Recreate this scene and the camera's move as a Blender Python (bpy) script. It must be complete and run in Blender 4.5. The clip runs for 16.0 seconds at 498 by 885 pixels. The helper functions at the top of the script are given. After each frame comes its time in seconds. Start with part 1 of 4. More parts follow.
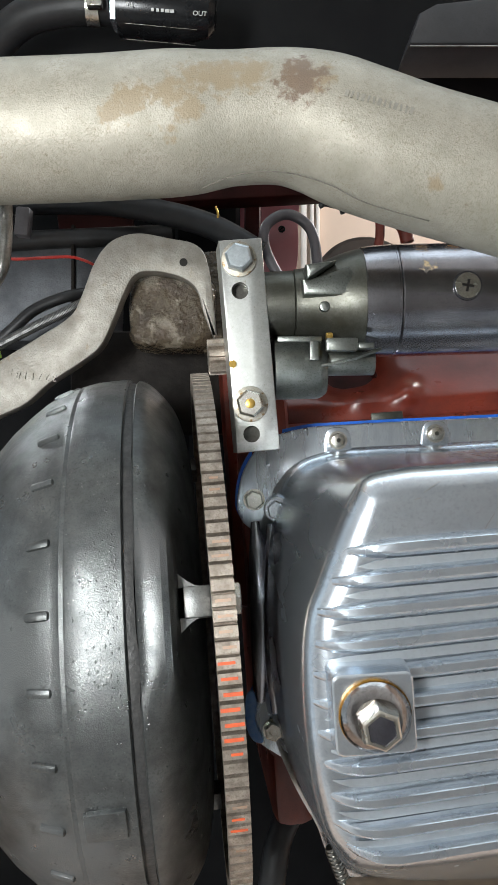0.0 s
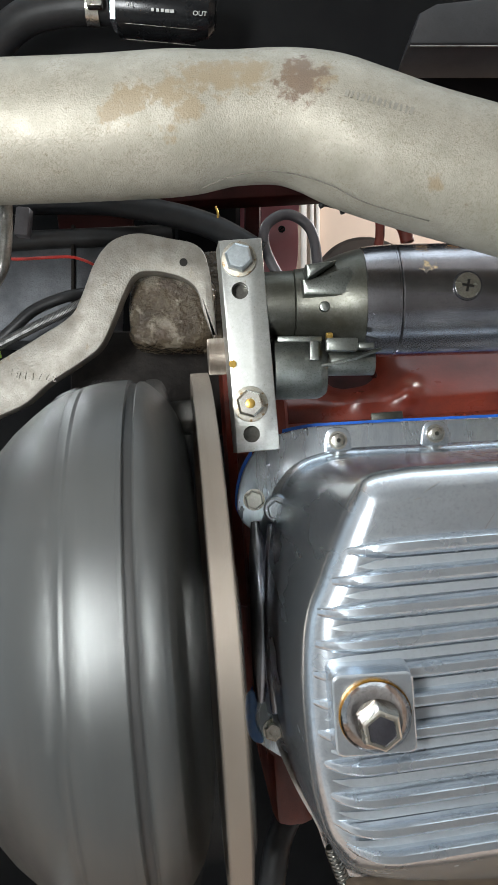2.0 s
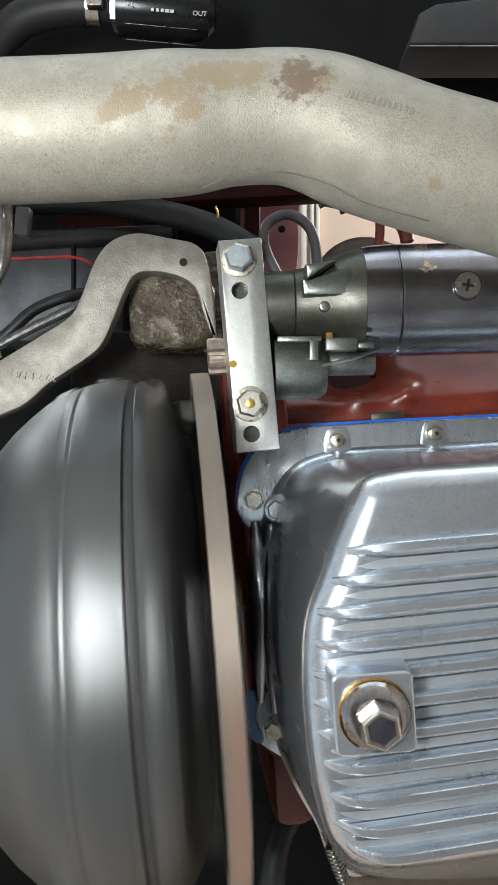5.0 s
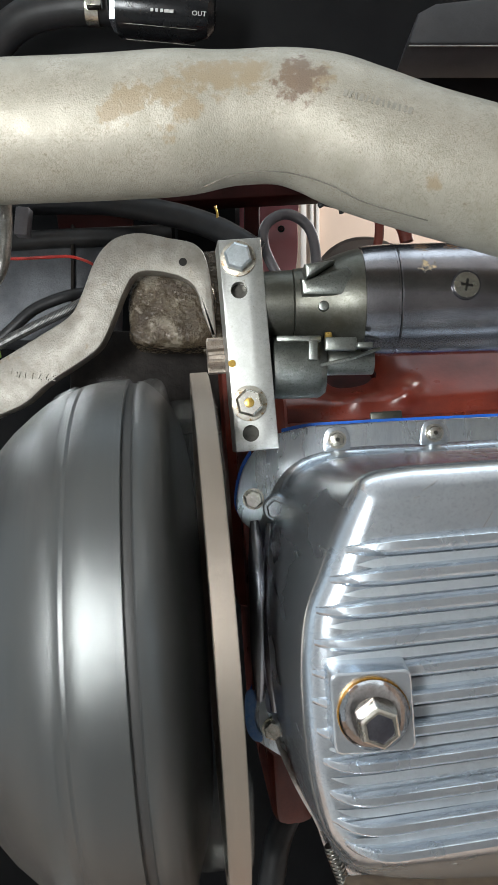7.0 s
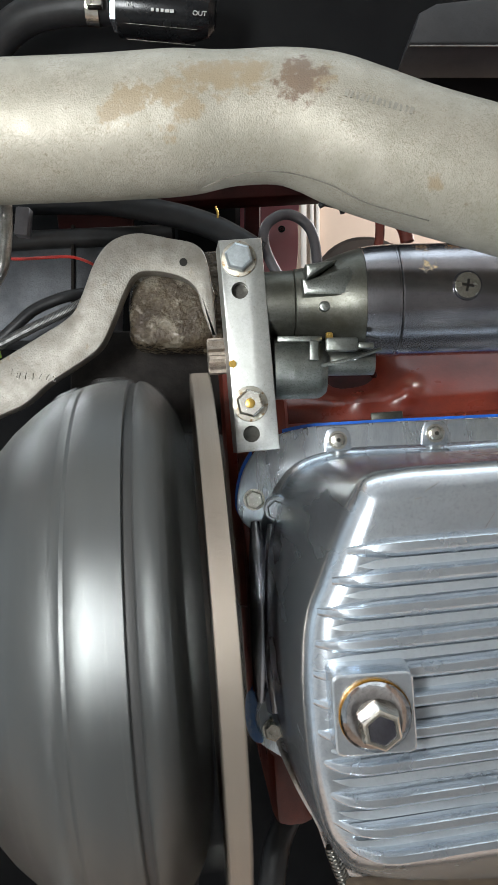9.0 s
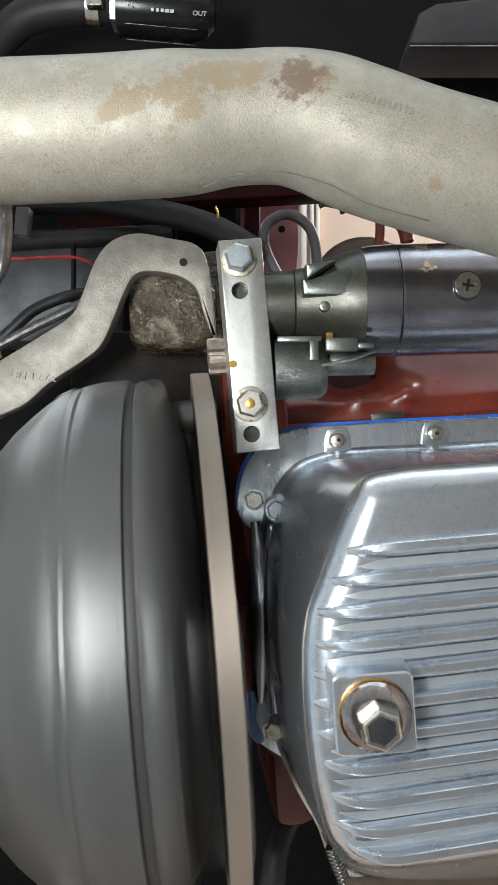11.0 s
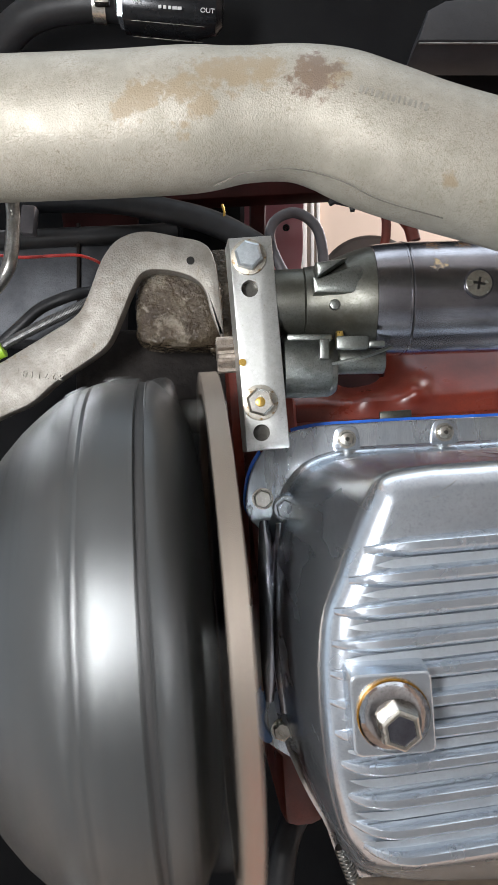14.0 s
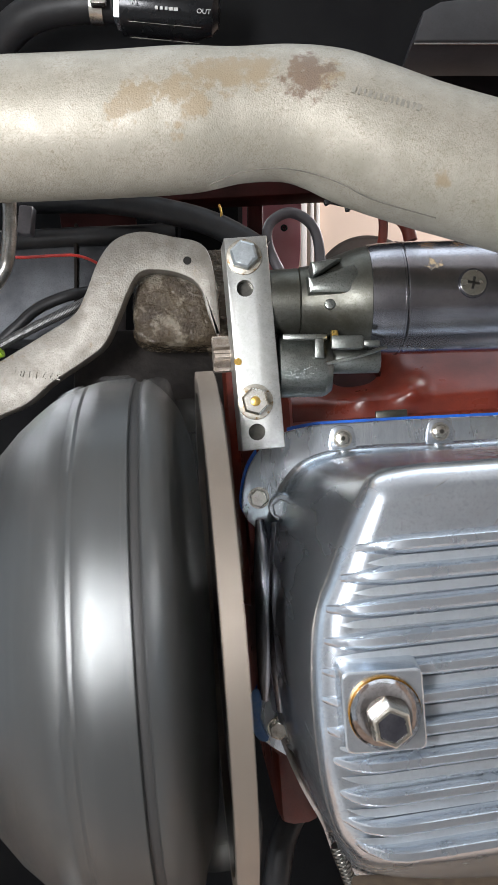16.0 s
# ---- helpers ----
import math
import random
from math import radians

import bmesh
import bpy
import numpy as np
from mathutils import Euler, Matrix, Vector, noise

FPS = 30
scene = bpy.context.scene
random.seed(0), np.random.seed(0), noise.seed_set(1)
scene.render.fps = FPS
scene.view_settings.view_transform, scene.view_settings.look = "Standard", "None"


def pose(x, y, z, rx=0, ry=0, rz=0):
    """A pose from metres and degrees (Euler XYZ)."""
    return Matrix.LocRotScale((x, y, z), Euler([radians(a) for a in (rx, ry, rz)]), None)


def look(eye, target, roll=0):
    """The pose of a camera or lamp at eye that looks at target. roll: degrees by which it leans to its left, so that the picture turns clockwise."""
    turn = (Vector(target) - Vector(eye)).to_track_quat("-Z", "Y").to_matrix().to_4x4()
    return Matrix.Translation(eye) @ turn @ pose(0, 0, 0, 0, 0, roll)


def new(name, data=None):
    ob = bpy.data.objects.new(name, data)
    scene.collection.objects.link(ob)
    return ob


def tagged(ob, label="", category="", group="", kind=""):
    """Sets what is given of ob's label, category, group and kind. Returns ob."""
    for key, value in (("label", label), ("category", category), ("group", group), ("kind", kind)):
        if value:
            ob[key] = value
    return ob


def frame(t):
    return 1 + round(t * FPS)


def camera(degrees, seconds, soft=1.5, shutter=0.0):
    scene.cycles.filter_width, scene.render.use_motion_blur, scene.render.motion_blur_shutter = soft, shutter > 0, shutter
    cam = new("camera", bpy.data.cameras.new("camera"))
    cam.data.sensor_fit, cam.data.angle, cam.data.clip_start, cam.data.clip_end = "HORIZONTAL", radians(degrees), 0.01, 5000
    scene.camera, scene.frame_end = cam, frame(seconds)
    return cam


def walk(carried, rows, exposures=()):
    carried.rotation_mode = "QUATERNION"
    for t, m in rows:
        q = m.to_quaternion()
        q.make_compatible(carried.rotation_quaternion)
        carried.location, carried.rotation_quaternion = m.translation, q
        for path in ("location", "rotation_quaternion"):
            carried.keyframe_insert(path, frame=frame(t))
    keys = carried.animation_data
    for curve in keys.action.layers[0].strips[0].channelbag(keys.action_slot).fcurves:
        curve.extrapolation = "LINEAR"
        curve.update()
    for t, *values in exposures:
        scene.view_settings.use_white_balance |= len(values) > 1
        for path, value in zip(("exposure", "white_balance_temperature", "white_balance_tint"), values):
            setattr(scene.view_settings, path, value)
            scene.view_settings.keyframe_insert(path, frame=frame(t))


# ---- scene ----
# ---- camera and its path ----
cam = camera(40.36, 16.0, soft=0.95, shutter=0.85)
UP = pose(0, 0, 0, 180, 0, 0)          # the camera lies on the floor side and looks straight up


def eye(x=0.0, y=0.0, z=0.0, rx=0.0, ry=0.0, rz=0.0):
    """Millimetres off the first standpoint, and the turn in degrees about the world's axes."""
    return Matrix.Translation((x / 1000, y / 1000, 0.25 + z / 1000)) @ Euler([radians(a) for a in (rx, ry, rz)]).to_matrix().to_4x4() @ UP


REST = eye()
ROWS = [(0.0, REST), (4.6, REST), (6.2, eye(0.45, 0.45, -0.7, 0, 0, 0.015)), (8.5, eye(0.48, 0.42, -0.7, 0, 0, 0.012)),
        (9.0, eye(0.05, 0.1, 0, 0, 0, 0.015)), (11.7, eye(0, 0.04, 0, 0, 0, 0.015)), (11.8, eye(-1.2, 0.1, 0.3, 0, 0.01, 0.02)),
        (11.9, eye(-5.8, 0.6, 1.6, 0.02, 0.06, 0.06)), (12.0, eye(-8.8, 0.84, 2.5, 0.064, 0.093, 0.091)), (12.1, eye(-6.6, 0.6, 1.7, 0, 0.10, 0.05)),
        (12.2, eye(-7.8, 0.7, 2.0, 0, 0.10, 0.06)), (12.3, eye(-6.47, 0.55, 1.65, -0.035, 0.105, 0.04)), (14.7, eye(-6.42, 0.52, 1.75, -0.034, 0.1, 0.038)),
        (14.9, eye(-3.6, 0.95, 0.6, -0.055, 0.03, 0.075)), (15.0, eye(-3.44, 0.98, 0.54, -0.055, 0.025, 0.075)), (15.3, eye(-3.36, 1.3, 0.52, 0.01, 0.04, 0.06)), (16.0, eye(-3.35, 1.25, 0.46, 0.005, 0.039, 0.06))]

walk(cam, ROWS, [(0.0, 0.02, 6200, 6.5), (11.9, 0.02, 6200, 6.5), (12.6, 0.09, 6200, 11.5), (16.0, 0.09, 6200, 11.5)])

# ---- light ----
world = bpy.data.worlds.new("garage_air")
scene.world = world
world.use_nodes = True
world.node_tree.nodes["Background"].inputs[0].default_value = (0.95, 0.97, 1.0, 1)
world.node_tree.nodes["Background"].inputs[1].default_value = 0.02


def lamp(name, kind, place, target, watts, size, colour=(1, 1, 1), size_y=None):
    data = bpy.data.lights.new(name, kind)
    data.energy, data.color = watts, colour
    if kind == "AREA":
        data.size = size
        if size_y:
            data.shape, data.size_y = "RECTANGLE", size_y
    ob = new(name, data)
    ob.matrix_world = look(place, target)
    return ob


# the mechanic's work light on the floor beside the camera; the rest are added fills
lamp("work_light", "AREA", (-0.25, -0.02, 0.05), (0.02, 0.05, 0.60), 5.0, 0.20, (1.0, 0.985, 0.96), 0.10)
# unseen fills at the west and north walls, added to brighten floor and pan
lamp("west_fill", "AREA", (-3.9, 0.0, 1.1), (0.0, 0.0, 0.3), 22, 5.0, (0.84, 0.93, 1.0), 2.1)
lamp("north_fill", "AREA", (0.0, -3.9, 1.1), (0.0, 0.0, 0.2), 80, 5.0, (0.86, 0.94, 1.0), 2.1)
# unseen uplight added to brighten the ceiling above the gap
lamp("ceiling_fill", "AREA", (1.6, -1.6, 2.3), (0.3, -0.9, 2.8), 40, 1.2, (1.0, 0.93, 0.88), 0.12)
# four unseen lamps added to light the floor that the metal reflects
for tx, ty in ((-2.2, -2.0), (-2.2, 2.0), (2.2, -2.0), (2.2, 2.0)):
    lamp("overhead_fill", "AREA", (tx, ty, 2.72), (tx, ty, 0.0), 52, 1.5, (0.95, 0.98, 1.0), 0.3)

scene.view_settings.exposure = 0.0


# ---- materials ----
def mat(name, base, rough=0.5, metal=0.0, dark=None, scale=40.0, amount=0.5, bump=0.0, bump_scale=400.0, coat=0.0,
        spots=None, spot_scale=60.0, spot_cut=0.62, rough_var=0.15, stretch=(1, 1, 1), fine=900.0, blotches=(), relief=0.0008, crackle=None, spec=0.5):
    """A surface with a broad and a fine variation of tone, spots of a second colour, and relief."""
    m = bpy.data.materials.new(name)
    m.use_nodes = True
    nt = m.node_tree
    n, l = nt.nodes, nt.links
    b = n["Principled BSDF"]
    b.inputs["Metallic"].default_value = metal
    b.inputs["Coat Weight"].default_value = coat
    b.inputs["Specular IOR Level"].default_value = spec
    co = n.new("ShaderNodeTexCoord")
    mp = n.new("ShaderNodeMapping")
    mp.inputs["Scale"].default_value = stretch
    l.new(co.outputs["Object"], mp.inputs[0])

    def noise_tex(s, detail=4.0, rough_n=0.6):
        t = n.new("ShaderNodeTexNoise")
        t.inputs["Scale"].default_value, t.inputs["Detail"].default_value = s, detail
        t.inputs["Roughness"].default_value = rough_n
        l.new(mp.outputs[0], t.inputs["Vector"])
        return t

    def mix(fac, a, c):
        x = n.new("ShaderNodeMix")
        x.data_type = "RGBA"
        l.new(fac, x.inputs[0])
        for v, i in ((a, 6), (c, 7)):
            if isinstance(v, tuple):
                x.inputs[i].default_value = (*v, 1)
            else:
                l.new(v, x.inputs[i])
        return x.outputs[2]

    def ramp(src, lo, hi):
        r = n.new("ShaderNodeMapRange")
        r.inputs["From Min"].default_value, r.inputs["From Max"].default_value = lo, hi
        l.new(src, r.inputs[0])
        return r.outputs[0]

    dark = dark or tuple(c * (1 - amount) for c in base)
    broad, grain = noise_tex(scale), noise_tex(fine, 3.0)
    colour = mix(ramp(broad.outputs[0], 0.35, 0.7), base, dark)
    colour = mix(ramp(grain.outputs[0], 0.5, 0.8), colour, dark)
    if spots:
        colour = mix(ramp(noise_tex(spot_scale, 5.0, 0.65).outputs[0], spot_cut, spot_cut + 0.08), colour, spots)
    if crackle:
        # fine wriggling lines where a noise crosses its middle
        tone, fine_scale, width, weight = crackle
        off = n.new("ShaderNodeMath")
        off.operation = "SUBTRACT"
        l.new(noise_tex(fine_scale, 1.5, 0.5).outputs[0], off.inputs[0])
        off.inputs[1].default_value = 0.5
        mag = n.new("ShaderNodeMath")
        mag.operation = "ABSOLUTE"
        l.new(off.outputs[0], mag.inputs[0])
        lines = ramp(mag.outputs[0], width, 0.0)
        soft = n.new("ShaderNodeMath")
        soft.operation = "MULTIPLY"
        patch = ramp(noise_tex(55, 3.0, 0.6).outputs[0], 0.36, 0.56)
        l.new(lines, soft.inputs[0])
        l.new(patch, soft.inputs[1])
        less = n.new("ShaderNodeMath")
        less.operation = "MULTIPLY"
        l.new(soft.outputs[0], less.inputs[0])
        less.inputs[1].default_value = weight
        colour = mix(less.outputs[0], colour, tone)
    # one mask of all blotches, the painted shade included
    rust = None
    for centre, radius, tone, ragged in blotches:
        # a patch round a place with a ragged edge: a stain, and on the shell painted shade
        gap = n.new("ShaderNodeVectorMath")
        gap.operation = "DISTANCE"
        gap.inputs[1].default_value = centre
        l.new(mp.outputs[0], gap.inputs[0])
        near = n.new("ShaderNodeMapRange")
        near.inputs["From Min"].default_value, near.inputs["From Max"].default_value = radius, 0.0
        l.new(gap.outputs["Value"], near.inputs[0])
        add = n.new("ShaderNodeMath")
        add.operation = "MULTIPLY_ADD"
        l.new(noise_tex(ragged, 5.0, 0.65).outputs[0], add.inputs[0])
        add.inputs[1].default_value = 1.6
        l.new(near.outputs[0], add.inputs[2])
        mask = ramp(add.outputs[0], 1.22, 1.46)
        colour = mix(mask, colour, tone)
        if rust is None:
            rust = mask
        else:
            top = n.new("ShaderNodeMath")
            top.operation = "MAXIMUM"
            l.new(rust, top.inputs[0])
            l.new(mask, top.inputs[1])
            rust = top.outputs[0]
    if rust is not None:
        less = n.new("ShaderNodeMath")
        less.operation = "MULTIPLY_ADD"
        l.new(rust, less.inputs[0])
        less.inputs[1].default_value, less.inputs[2].default_value = -0.8 * metal, metal
        l.new(less.outputs[0], b.inputs["Metallic"])
    l.new(colour, b.inputs["Base Color"])
    r = n.new("ShaderNodeMapRange")
    r.inputs["To Min"].default_value, r.inputs["To Max"].default_value = max(rough - rough_var, 0.03), min(rough + rough_var, 1)
    l.new(broad.outputs[0], r.inputs[0])
    l.new(r.outputs[0], b.inputs["Roughness"])
    if bump:
        bn = n.new("ShaderNodeBump")
        bn.inputs["Strength"].default_value, bn.inputs["Distance"].default_value = bump, relief
        l.new(noise_tex(bump_scale, 3.0, 0.55).outputs[0], bn.inputs["Height"])
        l.new(bn.outputs[0], b.inputs["Normal"])
    return m


ALU = mat("polished_aluminium", (0.75, 0.81, 0.87), 0.25, 0.95, (0.59, 0.64, 0.70), 25, bump=0.06, bump_scale=900, rough_var=0.06, coat=0.1)
BRUSHED = mat("brushed_aluminium", (0.75, 0.81, 0.87), 0.26, 0.95, (0.53, 0.57, 0.62), 26, bump=0.10, bump_scale=500, rough_var=0.11, stretch=(1, 1, 0.25), relief=0.0004, coat=0.1)
ALU_MATTE = mat("matte_cast_aluminium", (0.60, 0.645, 0.68), 0.36, 0.86, (0.48, 0.515, 0.55), 50, bump=0.25, bump_scale=1300, rough_var=0.08, relief=0.0003)
ALU_SATIN = mat("satin_cast_aluminium", (0.74, 0.80, 0.86), 0.26, 0.93, (0.58, 0.63, 0.69), 60, bump=0.12, bump_scale=700, rough_var=0.06)
ALU_BAR = mat("machined_aluminium", (0.66, 0.67, 0.65), 0.34, 0.88, (0.47, 0.48, 0.45), 130, bump=0.07, bump_scale=1500, spots=(0.30, 0.27, 0.18), spot_scale=200, spot_cut=0.65)
CAST = mat("tarnished_die_cast", (0.33, 0.348, 0.325), 0.33, 0.92, (0.12, 0.127, 0.115), 45, bump=0.2, bump_scale=1500, rough_var=0.12)
CHROME = mat("dull_chrome", (0.38, 0.37, 0.39), 0.21, 1.0, (0.22, 0.215, 0.23), 30, bump=0.03, spots=(0.30, 0.20, 0.11), spot_scale=110, spot_cut=0.72, rough_var=0.06,
             blotches=(((0.1001, -0.1093, 0.6450), 0.012, (0.25, 0.14, 0.06), 700), ((0.1182, -0.1099, 0.6450), 0.012, (0.22, 0.12, 0.05), 800), ((0.1346, -0.1099, 0.6450), 0.014, (0.22, 0.12, 0.05), 800), ((0.1007, -0.0975, 0.6350), 0.010, (0.42, 0.33, 0.20), 300)))
BRIGHT = mat("bright_zinc", (0.80, 0.78, 0.72), 0.24, 1.0, (0.5, 0.47, 0.40), 150, bump=0.15, bump_scale=1200)
GOLD = mat("yellow_zinc", (0.80, 0.55, 0.16), 0.3, 1.0, (0.45, 0.28, 0.06), 150)
STEEL = mat("bare_steel", (0.42, 0.42, 0.40), 0.34, 1.0, (0.20, 0.19, 0.17), 90, bump=0.2, bump_scale=900)
LUG_STEEL = mat("oily_steel", (0.24, 0.245, 0.24), 0.36, 0.9, (0.12, 0.12, 0.115), 120, bump=0.2, bump_scale=1200)
GEAR = mat("worn_gear_steel", (0.50, 0.435, 0.37), 0.42, 0.75, (0.22, 0.185, 0.15), 160, bump=0.3, bump_scale=1500)
# blotches two and three paint the falloff of light at left and bottom
SHELL = mat("grey_enamelled_steel", (0.175, 0.182, 0.181), 0.335, 0.80, (0.085, 0.089, 0.088), 60, bump=0.26, bump_scale=1500, spots=(0.46, 0.45, 0.43), spot_scale=520, spot_cut=0.66, rough_var=0.2,
            blotches=(((-0.06, 0.05, 0.16), 0.22, (0.09, 0.092, 0.09), 14), ((-0.085, 0.10, -0.12), 0.10, (0.085, 0.088, 0.088), 22), ((-0.10, -0.02, -0.13), 0.07, (0.09, 0.093, 0.092), 26), ((-0.03, -0.07, -0.146), 0.03, (0.09, 0.09, 0.09), 260)))
SHELL_DARK = mat("dark_weld_band", (0.075, 0.074, 0.072), 0.45, 0.4, (0.04, 0.04, 0.04), 200, bump=0.5, bump_scale=500)
RUST = (0.28, 0.228, 0.152)
PIPE = mat("ceramic_coated_pipe", (0.395, 0.366, 0.308), 0.50, 0.30, (0.31, 0.292, 0.235), 70, bump=0.68, bump_scale=1250, relief=0.00035, fine=520, spots=(0.23, 0.20, 0.145), spot_scale=430, spot_cut=0.625, crackle=((0.24, 0.215, 0.16), 640, 0.045, 0.85),
           blotches=(((-0.0224, -0.1574, 0.5460), 0.017, RUST, 170), ((-0.0113, -0.1584, 0.5460), 0.017, RUST, 170), ((0.0010, -0.1599, 0.5470), 0.017, RUST, 180), ((-0.0344, -0.1511, 0.5430), 0.014, RUST, 220), ((0.0318, -0.1559, 0.5460), 0.014, RUST, 220), ((-0.0465, -0.1489, 0.5420), 0.012, RUST, 260),
                     ((-0.0341, -0.1327, 0.5400), 0.011, RUST, 240), ((-0.0526, -0.1470, 0.5420), 0.014, RUST, 260), ((0.0856, -0.1404, 0.5460), 0.007, RUST, 300), ((0.0812, -0.1132, 0.5460), 0.007, RUST, 300), ((0.0281, -0.1564, 0.5460), 0.010, RUST, 260), ((-0.0260, -0.1440, 0.5420), 0.012, RUST, 300), ((-0.0600, -0.1420, 0.5420), 0.010, RUST, 300), ((0.0230, -0.1574, 0.5460), 0.021, (0.17, 0.125, 0.09), 190), ((0.0170, -0.1584, 0.5460), 0.012, (0.18, 0.13, 0.09), 200), ((0.0300, -0.1540, 0.5460), 0.010, (0.20, 0.145, 0.10), 400)))
STAIN = mat("brown_stained_steel", (0.13, 0.095, 0.07), 0.6, 0.2, (0.20, 0.15, 0.10), 200)
ARM = mat("dull_silver_paint", (0.38, 0.36, 0.32), 0.48, 0.45, (0.25, 0.23, 0.195), 70, bump=0.6, bump_scale=700, spots=(0.27, 0.22, 0.16), spot_scale=90, spot_cut=0.62)
# iron of the GREASE casting with the shade put into its colour
BELL = mat("shade_dark_oily_iron", (0.018, 0.014, 0.011), 0.62, 0.0, (0.008, 0.006, 0.005), 60, bump=0.8, bump_scale=250, spec=0.18)
GREASE = mat("greasy_brown_casting", (0.11, 0.086, 0.056), 0.15, 0.1, (0.045, 0.033, 0.021), 60, bump=0.7, bump_scale=240, relief=0.004, spots=(0.21, 0.18, 0.135), spot_scale=48, spot_cut=0.53)
RED = mat("orange_red_engine_enamel", (0.20, 0.034, 0.018), 0.32, 0.0, (0.11, 0.018, 0.010), 30, bump=0.12, bump_scale=300, coat=0.1)
# red paint with the shade around it put into its colour
RED_DARK = mat("shade_dark_red_paint", (0.05, 0.007, 0.006), 0.6, 0.0, (0.02, 0.004, 0.003), 30, bump=0.15, spec=0.18)
BLACK = mat("black_underbody", (0.008, 0.0083, 0.0087), 0.75, 0.0, (0.004, 0.004, 0.005), 12, bump=0.3, bump_scale=90, spots=(0.03, 0.031, 0.033), spot_scale=40, spot_cut=0.72, spec=0.18)
RUBBER = mat("black_rubber", (0.018, 0.018, 0.020), 0.5, 0.0, (0.008, 0.008, 0.008), 60, bump=0.15)
GREY_HOSE = mat("grey_hose", (0.13, 0.122, 0.13), 0.42, 0.0, (0.09, 0.083, 0.09), 50)
GREY_CASE = mat("grey_case_aluminium", (0.13, 0.137, 0.15), 0.5, 0.5, (0.06, 0.063, 0.07), 30, bump=0.4)
BLUE = mat("blue_gasket", (0.02, 0.16, 0.72), 0.4)
ORANGE = mat("orange_marking_paint", (0.72, 0.12, 0.035), 0.5, 0.0, (0.55, 0.10, 0.04), 300)
ORANGE_WORN = mat("worn_orange_marking", (0.50, 0.30, 0.20), 0.5, 0.5, (0.42, 0.34, 0.27), 500)
REDWIRE = mat("red_wire", (0.55, 0.04, 0.03), 0.4)
WALL = mat("cream_wall_paint", (0.66, 0.52, 0.42), 0.8, 0.0, (0.60, 0.47, 0.38), 3)
WHITE = mat("white_trim_paint", (0.75, 0.72, 0.68), 0.6, 0.0, (0.66, 0.62, 0.58), 6)
PINK = mat("red_inner_fender", (0.72, 0.33, 0.36), 0.22, 0.0, (0.60, 0.24, 0.27), 10, coat=0.5)
CONCRETE = mat("concrete_floor", (0.62, 0.62, 0.61), 0.7, 0.0, (0.42, 0.42, 0.41), 2, bump=0.2, bump_scale=60)
LIME = mat("lime_plastic", (0.45, 0.75, 0.05), 0.4)
WHITE_INK = mat("white_ink", (0.75, 0.75, 0.73), 0.6)
COPPER = mat("amber_varnish", (0.50, 0.27, 0.05), 0.25, 0.7, (0.25, 0.12, 0.02), 200)
LIP = mat("dark_glossy_metal", (0.22, 0.22, 0.25), 0.16, 0.9, (0.10, 0.10, 0.12), 60)
SEAL_LIP = mat("polished_lip", (0.55, 0.55, 0.60), 0.22, 0.95, (0.30, 0.30, 0.33), 40, stretch=(1, 0.2, 1))
PLUG = mat("worn_chrome", (0.40, 0.385, 0.38), 0.12, 1.0, (0.22, 0.20, 0.19), 110, bump=0.12, bump_scale=500, rough_var=0.06, spots=(0.55, 0.47, 0.36), spot_scale=420, spot_cut=0.66)
FLANGE = mat("hand_polished_flange", (0.80, 0.86, 0.91), 0.27, 0.92, (0.55, 0.60, 0.66), 60, bump=0.25, bump_scale=500, rough_var=0.14, stretch=(1, 0.25, 1), relief=0.0004)
WASHER = mat("rusty_washer", (0.50, 0.48, 0.42), 0.42, 0.8, (0.33, 0.30, 0.24), 260, bump=0.3, bump_scale=900, spots=(0.22, 0.14, 0.06), spot_scale=300, spot_cut=0.55)
ZINC = mat("blue_zinc", (0.50, 0.55, 0.57), 0.34, 0.9, (0.33, 0.36, 0.38), 200, bump=0.2, bump_scale=1200)
BRAID = mat("stainless_braid", (0.20, 0.20, 0.195), 0.45, 0.8, (0.10, 0.10, 0.10), 300)
SMEAR = mat("thin_blue_silicone", (0.07, 0.17, 0.42), 0.35, 0.2, (0.16, 0.26, 0.42), 260)
PRINT = mat("faded_print", (0.34, 0.322, 0.275), 0.6, 0.1)
SEAM = mat("dull_seam", (0.20, 0.185, 0.15), 0.6, 0.2)
DRUM = mat("dusty_drum", (0.17, 0.14, 0.12), 0.5, 0.3, (0.11, 0.09, 0.08), 20)
ANODISED = mat("black_anodised", (0.02, 0.021, 0.023), 0.25, 0.4)
BORE = mat("grey_bore", (0.10, 0.095, 0.085), 0.35, 0.7, (0.05, 0.048, 0.04), 200)
# olive casting darkened to hold the shadows on the starter's housing and nose
NOSE = mat("dark_olive_cast", (0.12, 0.121, 0.105), 0.40, 0.75, (0.06, 0.058, 0.044), 60, bump=0.15, bump_scale=900)
PLATE = mat("dark_grey_plate", (0.05, 0.05, 0.053), 0.45, 0.2, (0.03, 0.03, 0.032), 20)
# near-black for solid pieces that draw the shade inside holes and slots
DARKHOLE = mat("hole_shade_black", (0.02, 0.018, 0.015), 0.4, 0.3)


